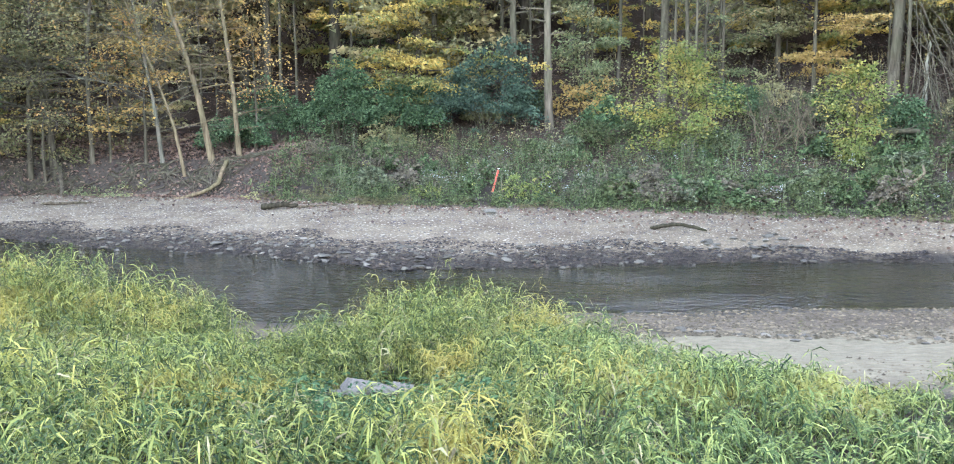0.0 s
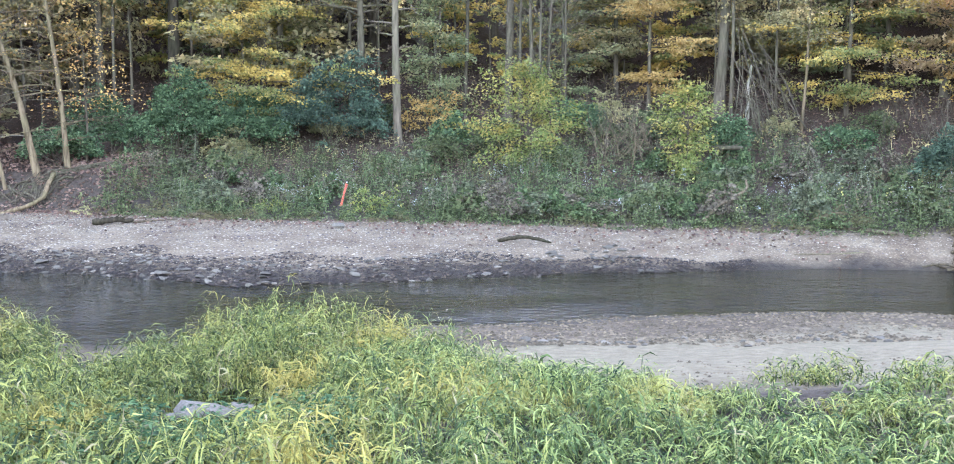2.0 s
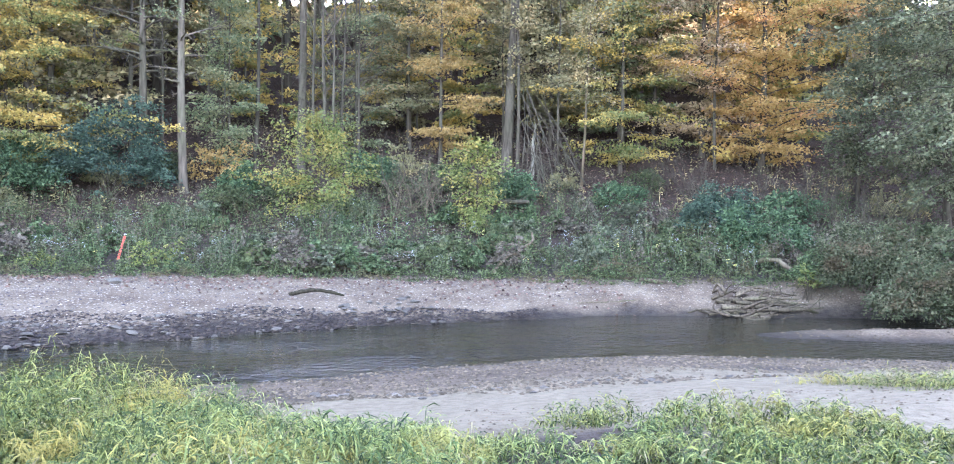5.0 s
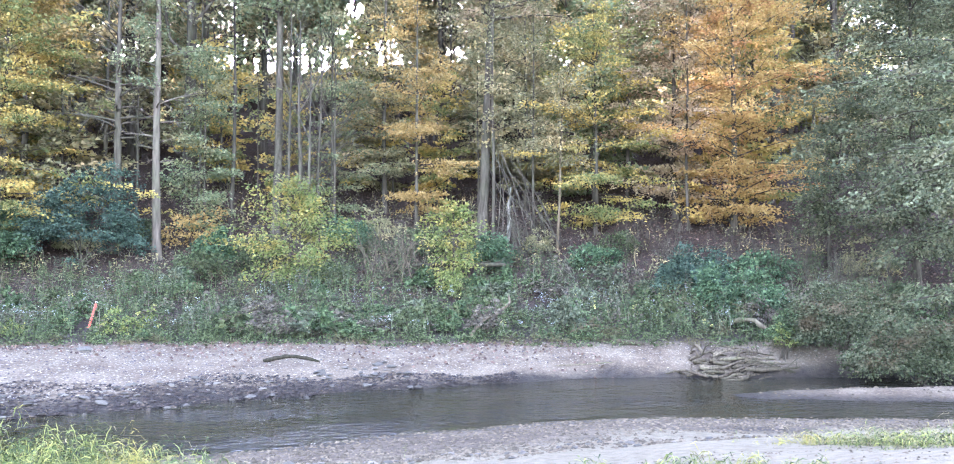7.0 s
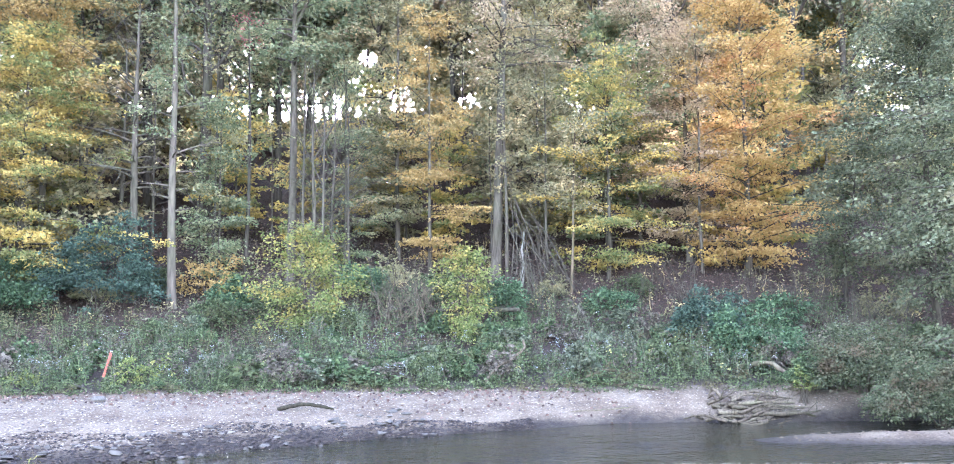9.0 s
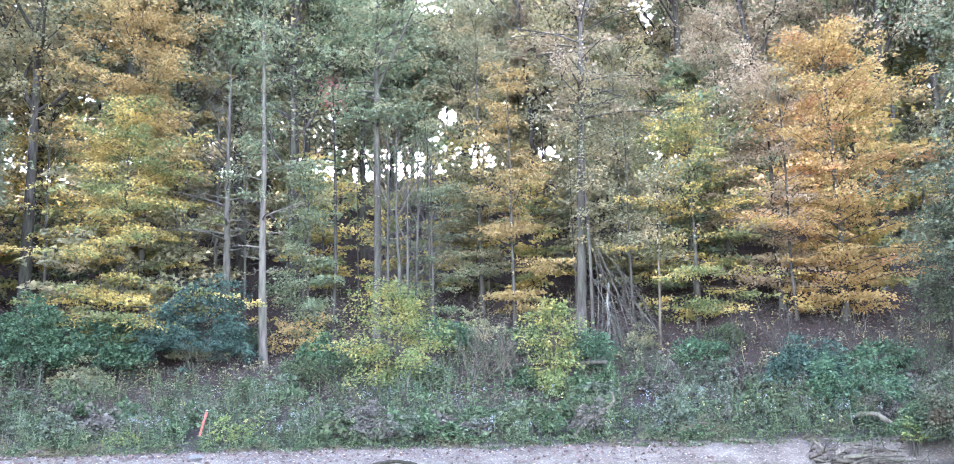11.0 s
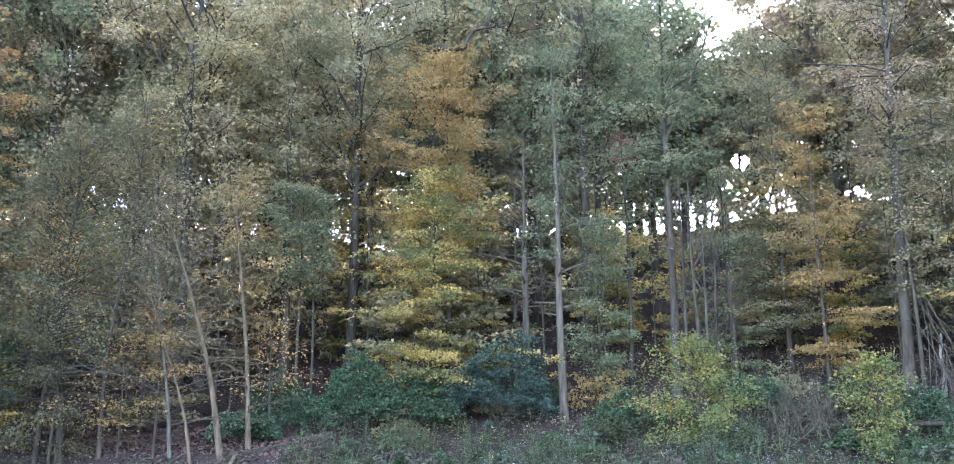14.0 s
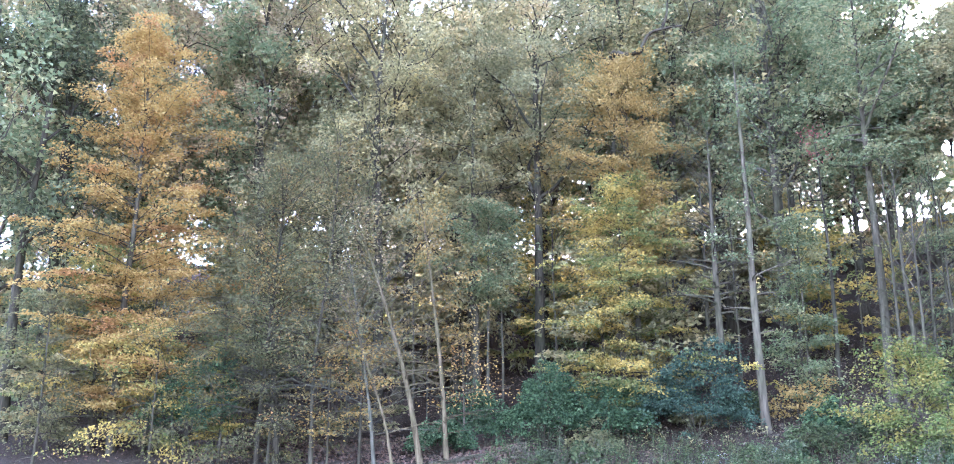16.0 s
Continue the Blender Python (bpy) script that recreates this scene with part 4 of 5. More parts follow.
# trees of the slope and ridge round the gap where the sun stands: high crowns on bare boles
for a, d, h, leaf in ((-4.4, 57, 25, "green"), (-15.6, 57, 25, "russet"), (-6.2, 63, 22, "green"), (-7.6, 76, 17, "olive"), (-9.2, 90, 15, "olive"), (-11.6, 86, 15, "olive"), (-13.4, 66, 21, "russet"),
                      (-11.2, 57, 17.5, "olive"), (-8.6, 66, 17, "green"), (-12.4, 76, 19, "olive"), (-14.8, 84, 22, "olive"), (-5.2, 88, 22, "olive"), (-10.2, 98, 14, "olive"), (-7.2, 99, 15, "olive")):
    broad_tree("canopy_tree", "slope tree with light-rimmed leaves on a bare bole", a, d, h, 0.2, bark_dark, LEAF[leaf], 0.4, 5.4 if d < 80 else 5.0, 8, 150, 60, 0.2 + 0.001 * d, low=0.16)
for i in range(22):
    a, d = -3.6 - 0.6 * i + rng.normal() * 0.2, rng.uniform(58, 96)
    if abs(a + SUN_AZ) > 3.0 or abs(a + SUN_AZ) > 1.0 and i % 2:
        more(pole, a, d, rng.uniform(0.8, 1.2), rng.uniform(0, 360))
# ---- bushes ----
bush("bush", "dark green bush with layered leaves on the bank", 15.7, 42.5, 4.0, 2.4, 3.6, LEAF["dark_green"], 170, 54, 0.125, 0.42)
bush("bush", "dark green rounded bush on the bank", 11.6, 42.5, 3.8, 2.4, 3.3, LEAF["dark_green"], 160, 54, 0.125, 0.42)
bush("bush", "bluish green rounded bush on the bank", 6.2, 42, 4.8, 2.6, 4.1, LEAF["blue_green"], 200, 54, 0.125, 0.42)
bush("bush", "green bush at the edge of the eroded bank", 19.6, 42, 3.6, 2.0, 2.6, LEAF["dark_green"], 120, 54, 0.125, 0.42)
bush("bush", "dark green bush beneath leaning saplings", 22.5, 41, 3.0, 2.0, 1.8, LEAF["dark_green"], 90, 54, 0.125, 0.42)
bush("bush", "tall dark green bush beside the birch", 37.9, 45, 5.0, 2.8, 5.6, LEAF["dark_green"], 190, 54, 0.125, 0.42)
tree("bush", "lemon and green bush in autumn colour", -6.8, 36.5, 3.7, 0.05, bark_grey, LEAF["lemon"], 0.08, 3.0, 66, 5, 24, 0.125, flat=0.32, rise=0.4, sag=0.3, spread=0.46, shape=0.8, fork=2, category="bush")
tree("bush", "slim lemon-yellow bush on the bank", -16.9, 34.5, 3.6, 0.04, bark_grey, LEAF["lemon"], 0.1, 1.5, 40, 4, 26, 0.12, flat=0.3, rise=0.4, sag=0.35, spread=0.4, fork=1, category="bush")
bush("bush", "small orange-leaved shrub under the trees", -0.2, 42.5, 2.4, 1.6, 2.2, LEAF["gold"], 60, 20, 0.13)
bush("bush", "small green bush on the bank", -1.6, 39.5, 1.6, 1.3, 1.9, LEAF["dark_green"], 50)
bush("bush", "green bush behind a lemon one", -10.0, 40, 2.0, 1.6, 2.2, LEAF["dark_green"], 60, 54, 0.125, 0.42)
bush("bush", "dark bush on the downstream bank", -32.0, 35, 2.8, 2.0, 2.0, LEAF["blue_green"], 120)
bush("bush", "dark bush on the downstream bank", -35.6, 33, 3.0, 2.0, 2.0, LEAF["dark_green"], 120)
bush("bush", "feathery green bush overhanging the water", -41.4, 29, 4.0, 2.4, 2.1, LEAF["feathery"], 260, 56, 0.085, droop=1.0)
bush("bush", "feathery green bush overhanging the water", -45.2, 27.6, 4.2, 2.6, 2.4, LEAF["feathery"], 280, 56, 0.085, droop=1.0)
bush("bush", "small fresh green bush at the edge of the gravel", -38.3, 28.8, 1.5, 1.1, 1.6, LEAF["weed_fresh"], 70, 30, 0.09, 0.2)
bush("flower_clump", "yellow flower heads on a small green plant", -38.0, 28.2, 0.8, 0.6, 1.5, LEAF["lemon"], 22, 20, 0.07, 0.14, category="flowers")
bush("bush", "small dark bush by a dead branch", -19.4, 37, 1.4, 1.2, 1.7, LEAF["dark_green"], 50)

# bare brush on the downstream slope
def thicket(name, label, az, d, wide, high, stems=16):
    """A shrub bare of leaves: many thin bent stems with fine twigs."""
    x, y = polar(az, d)
    top = empty(name, (x, y, ground_at(x, y) - 0.05))
    tagged(top, label, "shrub")
    out = []
    for i in range(stems):
        a, l = rng.uniform(0, 6.28), high * rng.uniform(0.6, 1.1)
        way = np.array([math.cos(a) * wide * 0.35 / high, math.sin(a) * wide * 0.3 / high, rng.uniform(0.45, 1.0)])
        twigs(crooked_path((rng.normal() * wide * 0.12, rng.normal() * wide * 0.1, 0), way, l, 5, 0.25), rng.uniform(0.014, 0.024), 2, out, 4, 0.7)
    v, f = joined(out)
    tagged(part("stem_mass", mesh_of("stem_mass", v, f, True), bark_grey, top), kind="stuff")
    return top


brush = [thicket("bare_shrub", "bare grey twiggy shrub on the slope", -38.5, 36.5, 2.6, 2.6), thicket("bare_shrub", "bare grey twiggy shrub on the slope", -41.5, 35.5, 2.8, 2.4)]
for az, d in ((-40.0, 34.5), (-42.8, 37.0), (-37.0, 38.5), (-39.6, 38.8), (-43.0, 33.5), (-35.0, 38.2), (-31.2, 39.0), (-28.6, 39.5), (-13.0, 37.2), (-11.0, 39.4), (-20.6, 38.8)):
    x, y = polar(az, d)
    copy_thing(brush[int(rng.integers(2))], pose(x, y, ground_at(x, y) - 0.05, 0, 0, rng.uniform(0, 360)) @ Matrix.Scale(rng.uniform(0.75, 1.1), 4))

# low shrubs of the wood's edge
shrubs = [
    bush("shrub", "low dull green shrub at the wood's edge", 3.0, 44, 2.4, 2.0, 1.5, LEAF["weed"], 60, 34, 0.12, 0.32),
    bush("shrub", "low olive shrub at the wood's edge", -11.8, 41, 2.2, 1.8, 1.4, LEAF["olive"], 54, 34, 0.12, 0.32),
    bush("shrub", "low dark green shrub at the wood's edge", -26.0, 38, 2.2, 1.8, 1.3, LEAF["dark_green"], 54, 34, 0.12, 0.32),
]
mounds = [
    bush("weed_mound", "clump of grey-green leafy weeds", -3.0, 32, 1.3, 1.1, 1.25, LEAF["weed_grey"], 34, 20, 0.135, 0.2, category="weeds", stems=7),
    bush("weed_mound", "clump of fresh green leafy weeds", 7.0, 33, 1.2, 1.0, 1.05, LEAF["weed_fresh"], 30, 20, 0.14, 0.2, category="weeds", stems=7),
    bush("weed_mound", "clump of withering brownish weeds", -15.0, 31, 1.3, 1.1, 1.1, LEAF["weed_brown"], 30, 20, 0.115, 0.2, category="weeds", stems=9),
    bush("weed_mound", "clump of dull green leafy weeds", -9.0, 31.5, 1.4, 1.1, 1.2, LEAF["weed"], 34, 20, 0.135, 0.2, category="weeds", stems=7),
]
for i in range(88):
    x = -11.5 + 35 * (i + rng.random()) / 88
    y = float(np.interp(x, WEED_X, WEED_Y)) + 0.8 + 7.5 * rng.random() ** 1.3
    if math.hypot(x + 3.3, y - 31.6) > 1.8:
        k = int(rng.choice([0, 0, 1, 1, 2, 2, 3]))
        copy_thing(mounds[k], pose(x, y, ground_at(x, y) - 0.1, 0, 0, rng.uniform(0, 360)) @ Matrix.Diagonal((*(rng.uniform(0.65, 1.35, 2)), rng.uniform(0.7, 1.3), 1)))
for az, d in ((4.2, 30.6), (3.1, 30.9), (9.8, 32.4), (10.6, 32.2), (-15.3, 30.6), (2.2, 31.5)):
    x, y = polar(az, d)
    clump = bush("weed_mound", "small clump of yellowish green weeds", az, d, 0.8, 0.7, rng.uniform(0.6, 0.95), LEAF["lemon"], 16, 18, 0.09, 0.18, category="weeds", stems=6)
for i in range(18):
    a = 21 - 3.6 * i + rng.normal() * 0.8
    x, y = polar(a, 40)
    s = rng.uniform(7.5, 15) if a > -30 else rng.uniform(3, 12)
    y = float(np.interp(x, WEED_X, WEED_Y)) + s
    copy_thing(shrubs[int(rng.integers(3))], pose(x, y, ground_at(x, y) - 0.08, 0, 0, rng.uniform(0, 360)) @ Matrix.Scale(rng.uniform(0.6, 1.25), 4))
# ---- orange marker post ----
def ground_point(az, d, up=0.0):
    x, y = polar(az, d)
    return np.array([x, y, ground_at(x, y) + up])


def rounded_bar(w, t, h, z0=0.0, bevel=0.01):
    bm = bmesh.new()
    bmesh.ops.create_cube(bm, size=1)
    bmesh.ops.scale(bm, vec=(w, t, h), verts=bm.verts)
    bmesh.ops.translate(bm, vec=(0, 0, z0 + h / 2), verts=bm.verts)
    bmesh.ops.bevel(bm, geom=bm.edges[:], offset=bevel, segments=2, affect="EDGES")
    me = bpy.data.meshes.new("bar")
    bm.to_mesh(me)
    bm.free()
    return me


p = ground_point(5.75, 33.0)
post = empty("marker_post", p)
post.matrix_basis = pose(*(p - np.array([0, 0, 0.15])), 4, 15, 8)
tagged(post, "leaning orange plastic marker post among the weeds", "marker post")
blade = part("blade", rounded_bar(0.085, 0.03, 1.05, 0, 0.012), paint_orange, post)
part("cap", rounded_bar(0.089, 0.034, 0.045, 1.05, 0.012), paint_white, blade, "whitish weathered top")


# ---- logs, driftwood, roots ----
def wood_piece(name, label, points, r0, r1, mat, side=0, category="driftwood", group="", sides=8, small=0.5):
    """A bent length of wood through the given points, with side stubs as parts of their own."""
    pts = np.asarray(points, float)
    path = curve(pts, 12)
    path += rng.normal(size=path.shape) * r0 * 0.18
    o = path[0].copy()
    top = empty(name, o)
    tagged(top, label, category, group)
    k = np.linspace(0, 1, 12)
    rad = (r0 + (r1 - r0) * k) * (1 + 0.1 * rng.normal(size=12))
    rad[0] *= 0.75
    rad[-1] *= 0.5
    v, f = tube(path - o, rad, sides, 0.08)
    me = mesh_of("stem", v, f, True)
    bm = bmesh.new()
    bm.from_mesh(me)
    bmesh.ops.holes_fill(bm, edges=[e for e in bm.edges if e.is_boundary])
    bm.to_mesh(me)
    bm.free()
    stem = part("stem", me, mat, top)
    for _ in range(side):
        i = int(rng.integers(3, 11))
        way = unit(unit(path[i] - path[i - 1]) + rng.normal(size=3) * 0.8 + np.array([0, 0, 0.35]))
        l = np.linalg.norm(path[-1] - path[0]) * rng.uniform(0.15, small)
        q = path[i] - o + way * l * np.linspace(0, 1, 5)[:, None] + rng.normal(size=(5, 3)) * 0.03 * l
        v, f = tube(q, np.linspace(rad[i] * 0.5, 0.006, 5), 5)
        part("twig", mesh_of("twig", v, f, True), mat, stem)
    return top


a, c = ground_point(-4.7, 25.5, 0.05), ground_point(-8.25, 25.3, 0.05)
wood_piece("log", "dark crooked driftwood branch lying on the gravel", [a, a * 0.72 + c * 0.28 + np.array([0, 0, 0.1]), a * 0.4 + c * 0.6 + np.array([0, 0, 0.13]), c], 0.06, 0.045, wood_dark, category="log")
a, c = ground_point(20.7, 32.0, 0.12), ground_point(18.4, 31.8, 0.1)
wood_piece("log", "short thick weathered log on the upper gravel", [a, a * 0.5 + c * 0.5 + np.array([0, 0, 0.03]), c], 0.12, 0.07, wood_dark, 2, category="log")
a, c = ground_point(18.5, 31.7, 0.05), ground_point(15.9, 31.5, 0.03)
wood_piece("stick", "thin dark stick beside a log on the gravel", [a, a * 0.5 + c * 0.5, c], 0.04, 0.02, wood_wet)
a = ground_point(15.2, 31.8, 0.06)
wood_piece("stick", "dark lump of driftwood on the upper gravel", [a, a + np.array([0.4, 0.05, 0.05]), a + np.array([0.9, 0, 0])], 0.1, 0.05, wood_wet)
wood_piece("driftwood", "long curved grey dead branch in the weeds", [(8.7, 26.8, ground_at(8.7, 26.8) + 0.1), (9.3, 27.2, 1.5), (10.0, 27.7, 1.75), (10.5, 27.9, 2.05), (10.5, 28.0, 2.35)], 0.055, 0.04, wood_drift, 2)
a, c = ground_point(-23.6, 26.0, 0.04), ground_point(-27.7, 26.3, 0.1)
wood_piece("stick", "long thin bleached stick at the waterline", [a, a * 0.5 + c * 0.5 + np.array([0, 0, 0.05]), c + np.array([0, 0, 0.15])], 0.02, 0.014, wood_drift)
a, c = ground_point(-25.0, 28.5, 0.08), ground_point(-29.4, 28.0, 0.1)
wood_piece("driftwood", "grey driftwood trunk lying along the gravel", [a, a * 0.6 + c * 0.4, c], 0.05, 0.07, wood_wet, 3)
a, c = ground_point(-24.6, 29.0, 0.1), ground_point(-27.0, 29.3, 0.3)
wood_piece("driftwood", "grey forked driftwood branch on the gravel", [a, a * 0.5 + c * 0.5 + np.array([0, 0, 0.15]), c], 0.05, 0.03, wood_drift, 4)
a, c = ground_point(-34.0, 31.2, 0.2), ground_point(-37.6, 30.0, 0.15)
wood_piece("driftwood", "pale bent driftwood log below the bushes", [a, a * 0.5 + c * 0.5 + np.array([0, 0, 0.35]), c], 0.1, 0.06, wood_drift, 3)
for i in range(64):
    az, d = -34.2 + rng.normal() * 1.1, rng.uniform(26.2, 27.4)
    a = ground_point(az, d, rng.uniform(0.03, 0.3))
    a[2] = max(a[2], 0.06)
    t = rng.uniform(-0.5, 0.5) if i % 3 else rng.uniform(0, 3.1)
    l = rng.uniform(0.6, 2.0)
    c = a + np.array([math.cos(t) * l, math.sin(t) * l * 0.7, rng.uniform(-0.12, 0.12)])
    c[2] = max(c[2], 0.08)
    wood_piece("driftwood", "tangled weathered branch in the flood debris at the waterline", [a, (a + c) / 2 + rng.normal(size=3) * 0.12, c], rng.uniform(0.03, 0.075), 0.018,
               wood_wet if i % 4 else wood_drift, 2, group="flood debris")

# broken pale snag and the dead brush round it
x, y = polar(-20.5, 41.5)
z = ground_at(x, y)
snag = wood_piece("snag", "splintered whitish broken stump on the slope", [(x, y, z - 0.2), (x + 0.03, y, z + 1.2), (x + 0.05, y, z + 2.0), (x + 0.12, y, z + 2.6)], 0.11, 0.05, wood_split, category="snag")
for i in range(20):
    az0, az1 = rng.uniform(-21.5, -18.6), rng.uniform(-24.5, -19.5)
    a, c = ground_point(az0, rng.uniform(40.5, 42.5), rng.uniform(1.5, 4.8)), ground_point(az1, rng.uniform(39, 41), 0.05)
    wood_piece("dead_branch", "bare grey dead branch leaning on the slope", [a, (a + c) / 2 + np.array([0.2, 0, rng.uniform(-0.3, 0.4)]), c], 0.016, 0.034, bark_grey, 4, "dead branch", "dead brush by the snag", 5)
for i in range(26):
    az = rng.uniform(-15.8, -11.2)
    a = ground_point(az, rng.uniform(35, 37), 0.1)
    t = rng.uniform(0, 6.28)
    c = a + np.array([math.cos(t) * 1.3, math.sin(t) * 0.7, rng.uniform(0.4, 2.2)])
    wood_piece("dead_branch", "tangled bare grey brushwood on the bank", [a, (a + c) / 2 + rng.normal(size=3) * 0.2, c], 0.03, 0.012, wood_drift, 5, "brushwood", "brushwood heap", 5, 0.7)
a, c = ground_point(-14.2, 35.5, 0.7), ground_point(-20.5, 36.0, 0.8)
wood_piece("log", "dark fallen trunk under the brushwood", [a, (a + c) / 2, c], 0.06, 0.1, bark_dark, 5, "log")

# exposed roots of the eroded bank
ROOTS = ((23.9, 39.2, 34), (22.3, 39.4, 26), (20.6, 39.2, 16), (32.2, 42.6, 30), (34.8, 43.6, 16), (28.5, 41.3, 18), (26.3, 40.3, 16))
for az, d, count in ROOTS:
    o = ground_point(az, d, 0.05)
    top = empty("exposed_roots", o)
    tagged(top, "tangle of exposed dark grey roots on the eroded bank", "tree roots")
    for i in range(count):
        s0 = np.array([rng.normal() * 0.5, rng.uniform(-0.5, 0.2), 0])
        s0[2] = ground_at(o[0] + s0[0], o[1] + s0[1]) - o[2] + 0.03
        t = rng.uniform(-3.3, 0.2)
        l = rng.uniform(0.5, 1.9)
        e = s0 + np.array([math.cos(t) * l * 1.2, math.sin(t) * l * 0.55 - 0.35, 0])
        e[2] = ground_at(o[0] + e[0], o[1] + e[1]) - o[2] - 0.03
        path = [s0]
        for k in (0.33, 0.66):
            q = s0 + (e - s0) * k + rng.normal(size=3) * 0.14
            q[2] = ground_at(o[0] + q[0], o[1] + q[1]) - o[2] + rng.uniform(0.02, 0.16)
            path.append(q)
        path.append(e)
        r = rng.uniform(0.016, 0.052)
        v, f = tube(curve(path, 10), np.linspace(r, r * 0.4, 10), 5, 0.08)
        part("root", mesh_of("root", v, f, True), bark_dark if i % 3 else bark_grey, top)
a = ground_point(23.1, 39.0, 0.0)
wood_piece("tree_root", "thick pale root bending down to the gravel", [a + np.array([0.15, 0.3, 0.3]), a + np.array([0.3, -0.5, 0.0]), a + np.array([0.1, -1.2, -0.75]), a + np.array([-0.7, -1.7, -1.15]), a + np.array([-1.7, -1.9, -1.3])], 0.12, 0.06, bark_tan, 0, "root")
a = ground_point(32.2, 42.4, 0.1)
wood_piece("tree_root", "thick dark root arching out of the bank", [a + np.array([-0.5, 0.5, 0.5]), a + np.array([-0.1, -0.1, 0.35]), a + np.array([0.3, -0.7, -0.4]), a + np.array([0.35, -1.1, -1.0])], 0.11, 0.07, bark_dark, 0, "root")
a, c = ground_point(33.5, 38.2, 0.08), ground_point(30.8, 38.0, 0.06)
wood_piece("log", "dark fallen branch at the foot of the bank", [a, (a + c) / 2, c], 0.06, 0.03, wood_wet, 2, "log")
for i in range(16):
    a = ground_point(rng.uniform(20, 36), rng.uniform(39.5, 43), 0.1)
    t = rng.uniform(0, 6.28)
    c = a + np.array([math.cos(t) * 1.6, math.sin(t) * 0.8, rng.uniform(0.0, 1.2)])
    wood_piece("dead_branch", "bare dead branch on the eroded bank", [a, (a + c) / 2 + rng.normal(size=3) * 0.15, c], 0.022, 0.008, bark_grey, 5, "dead branch", "dead branches of the bank", 5, 0.7)


# ---- weeds of the far bank ----
def herb(name, label, n, xs, ss, high, leaf, per, size, keep=None, top_only=False):
    """Leafy herbs over a stretch of the bank: xs along it, ss up it."""
    x = rng.uniform(*xs, n)
    s = ss[0] + (ss[1] - ss[0]) * rng.random(n) ** 1.2
    y = np.maximum(np.interp(x, WEED_X, WEED_Y), np.interp(x, FAR_X, FAR_Y) + 0.7) + s
    if keep is not None:
        ok = keep(x, s)
        x, s, y = x[ok], s[ok], y[ok]
    n = len(x)
    z = land(x, y)
    h = rng.uniform(*high, n) * np.clip(0.35 + s / 3.0, 0.3, 1.0) * (1 + 0.35 * wave(x, y, 0.9, 2) + 0.35 * wave(x, y, 2.1, 5))
    m = n * per
    t = rng.uniform(0.8, 1.05, m) if top_only else rng.uniform(0.1, 1.0, m)
    a = rng.random(m) * 6.283
    r = rng.uniform(0.02, 0.3, m) * (1.1 - 0.5 * t) * (0.5 if top_only else 1.0)
    bx, by, bz, bh = (np.repeat(v, per) for v in (x, y, z, h))
    c = np.stack([bx + np.cos(a) * r, by + np.sin(a) * r, bz + bh * t], 1)
    tip = np.stack([np.cos(a), np.sin(a), rng.normal(size=m) * 0.5], 1)
    sz = size * rng.uniform(0.6, 1.4, m)
    up = np.stack([rng.normal(size=n) * 0.12, rng.normal(size=n) * 0.12, np.ones(n)], 1)
    stalks = 0.001 if top_only else 0.026
    v, f = joined([leaves_at(c, tip, sz, sz * 0.5), leaves_at(np.stack([x, y, z + h * 0.55], 1), up, h * 1.1, stalks)])
    ob = part(name, mesh_of(name, v, f), leaf)
    return tagged(ob, label, "weeds", kind="stuff")



def off_post(x, s):
    px, py = polar(5.75, 33.0)
    return (np.abs(x - px) > 0.32) | (s > py - float(np.interp(px, WEED_X, WEED_Y)) + 0.2) | (s < 0.6)


herb("weeds", "dense dull green weeds covering the far bank", 1900, (-12.5, 26), (0.0, 11), (0.45, 1.25), LEAF["weed"], 27, 0.105, off_post)
herb("weeds", "grey-green aster stems in clumps on the bank", 1000, (-12, 26), (0.6, 9), (0.7, 1.45), LEAF["weed_grey"], 25, 0.095, lambda x, s: off_post(x, s) & (wave(x, s, 0.75, 3) > 0.05))
herb("weeds", "fresh green leafy weeds in clumps on the bank", 1300, (-12, 26), (0.3, 7), (0.5, 1.1), LEAF["weed_fresh"], 25, 0.105, lambda x, s: off_post(x, s) & (wave(x, s, 0.95, 9) > 0.35))
herb("weeds", "low green ground plants at the gravel edge", 1100, (-12.5, 24), (-0.4, 1.6), (0.3, 0.6), LEAF["weed"], 10, 0.1, off_post)
herb("weeds", "withered brown weeds in patches on the bank", 750, (-10, 24), (0.8, 11), (0.5, 1.3), LEAF["weed_brown"], 15, 0.12, lambda x, s: off_post(x, s) & (wave(x, s, 0.8, 1) + 0.5 * wave(x, s, 0.3) > 0.1))
herb("asters", "small white flowering asters among the weeds", 380, (-6, 24), (0.6, 6), (0.8, 1.4), LEAF["flower"], 8, 0.05, lambda x, s: wave(x, s, 0.75, 3) > 0.2, True)
herb("goldenrod", "yellow flowering plants among the weeds", 320, (-11, 22), (0.8, 5), (0.6, 1.1), LEAF["goldenrod"], 9, 0.06, lambda x, s: wave(x, s, 1.1, 7) > 0.55, True)
herb("undergrowth", "sparse brown undergrowth on the wooded slope", 1100, (-12, 27), (11, 24), (0.3, 0.9), LEAF["weed_brown"], 9, 0.12)
herb("undergrowth", "sparse olive undergrowth on the wooded slope", 700, (-14, 27), (10, 22), (0.3, 0.9), LEAF["olive"], 9, 0.13)
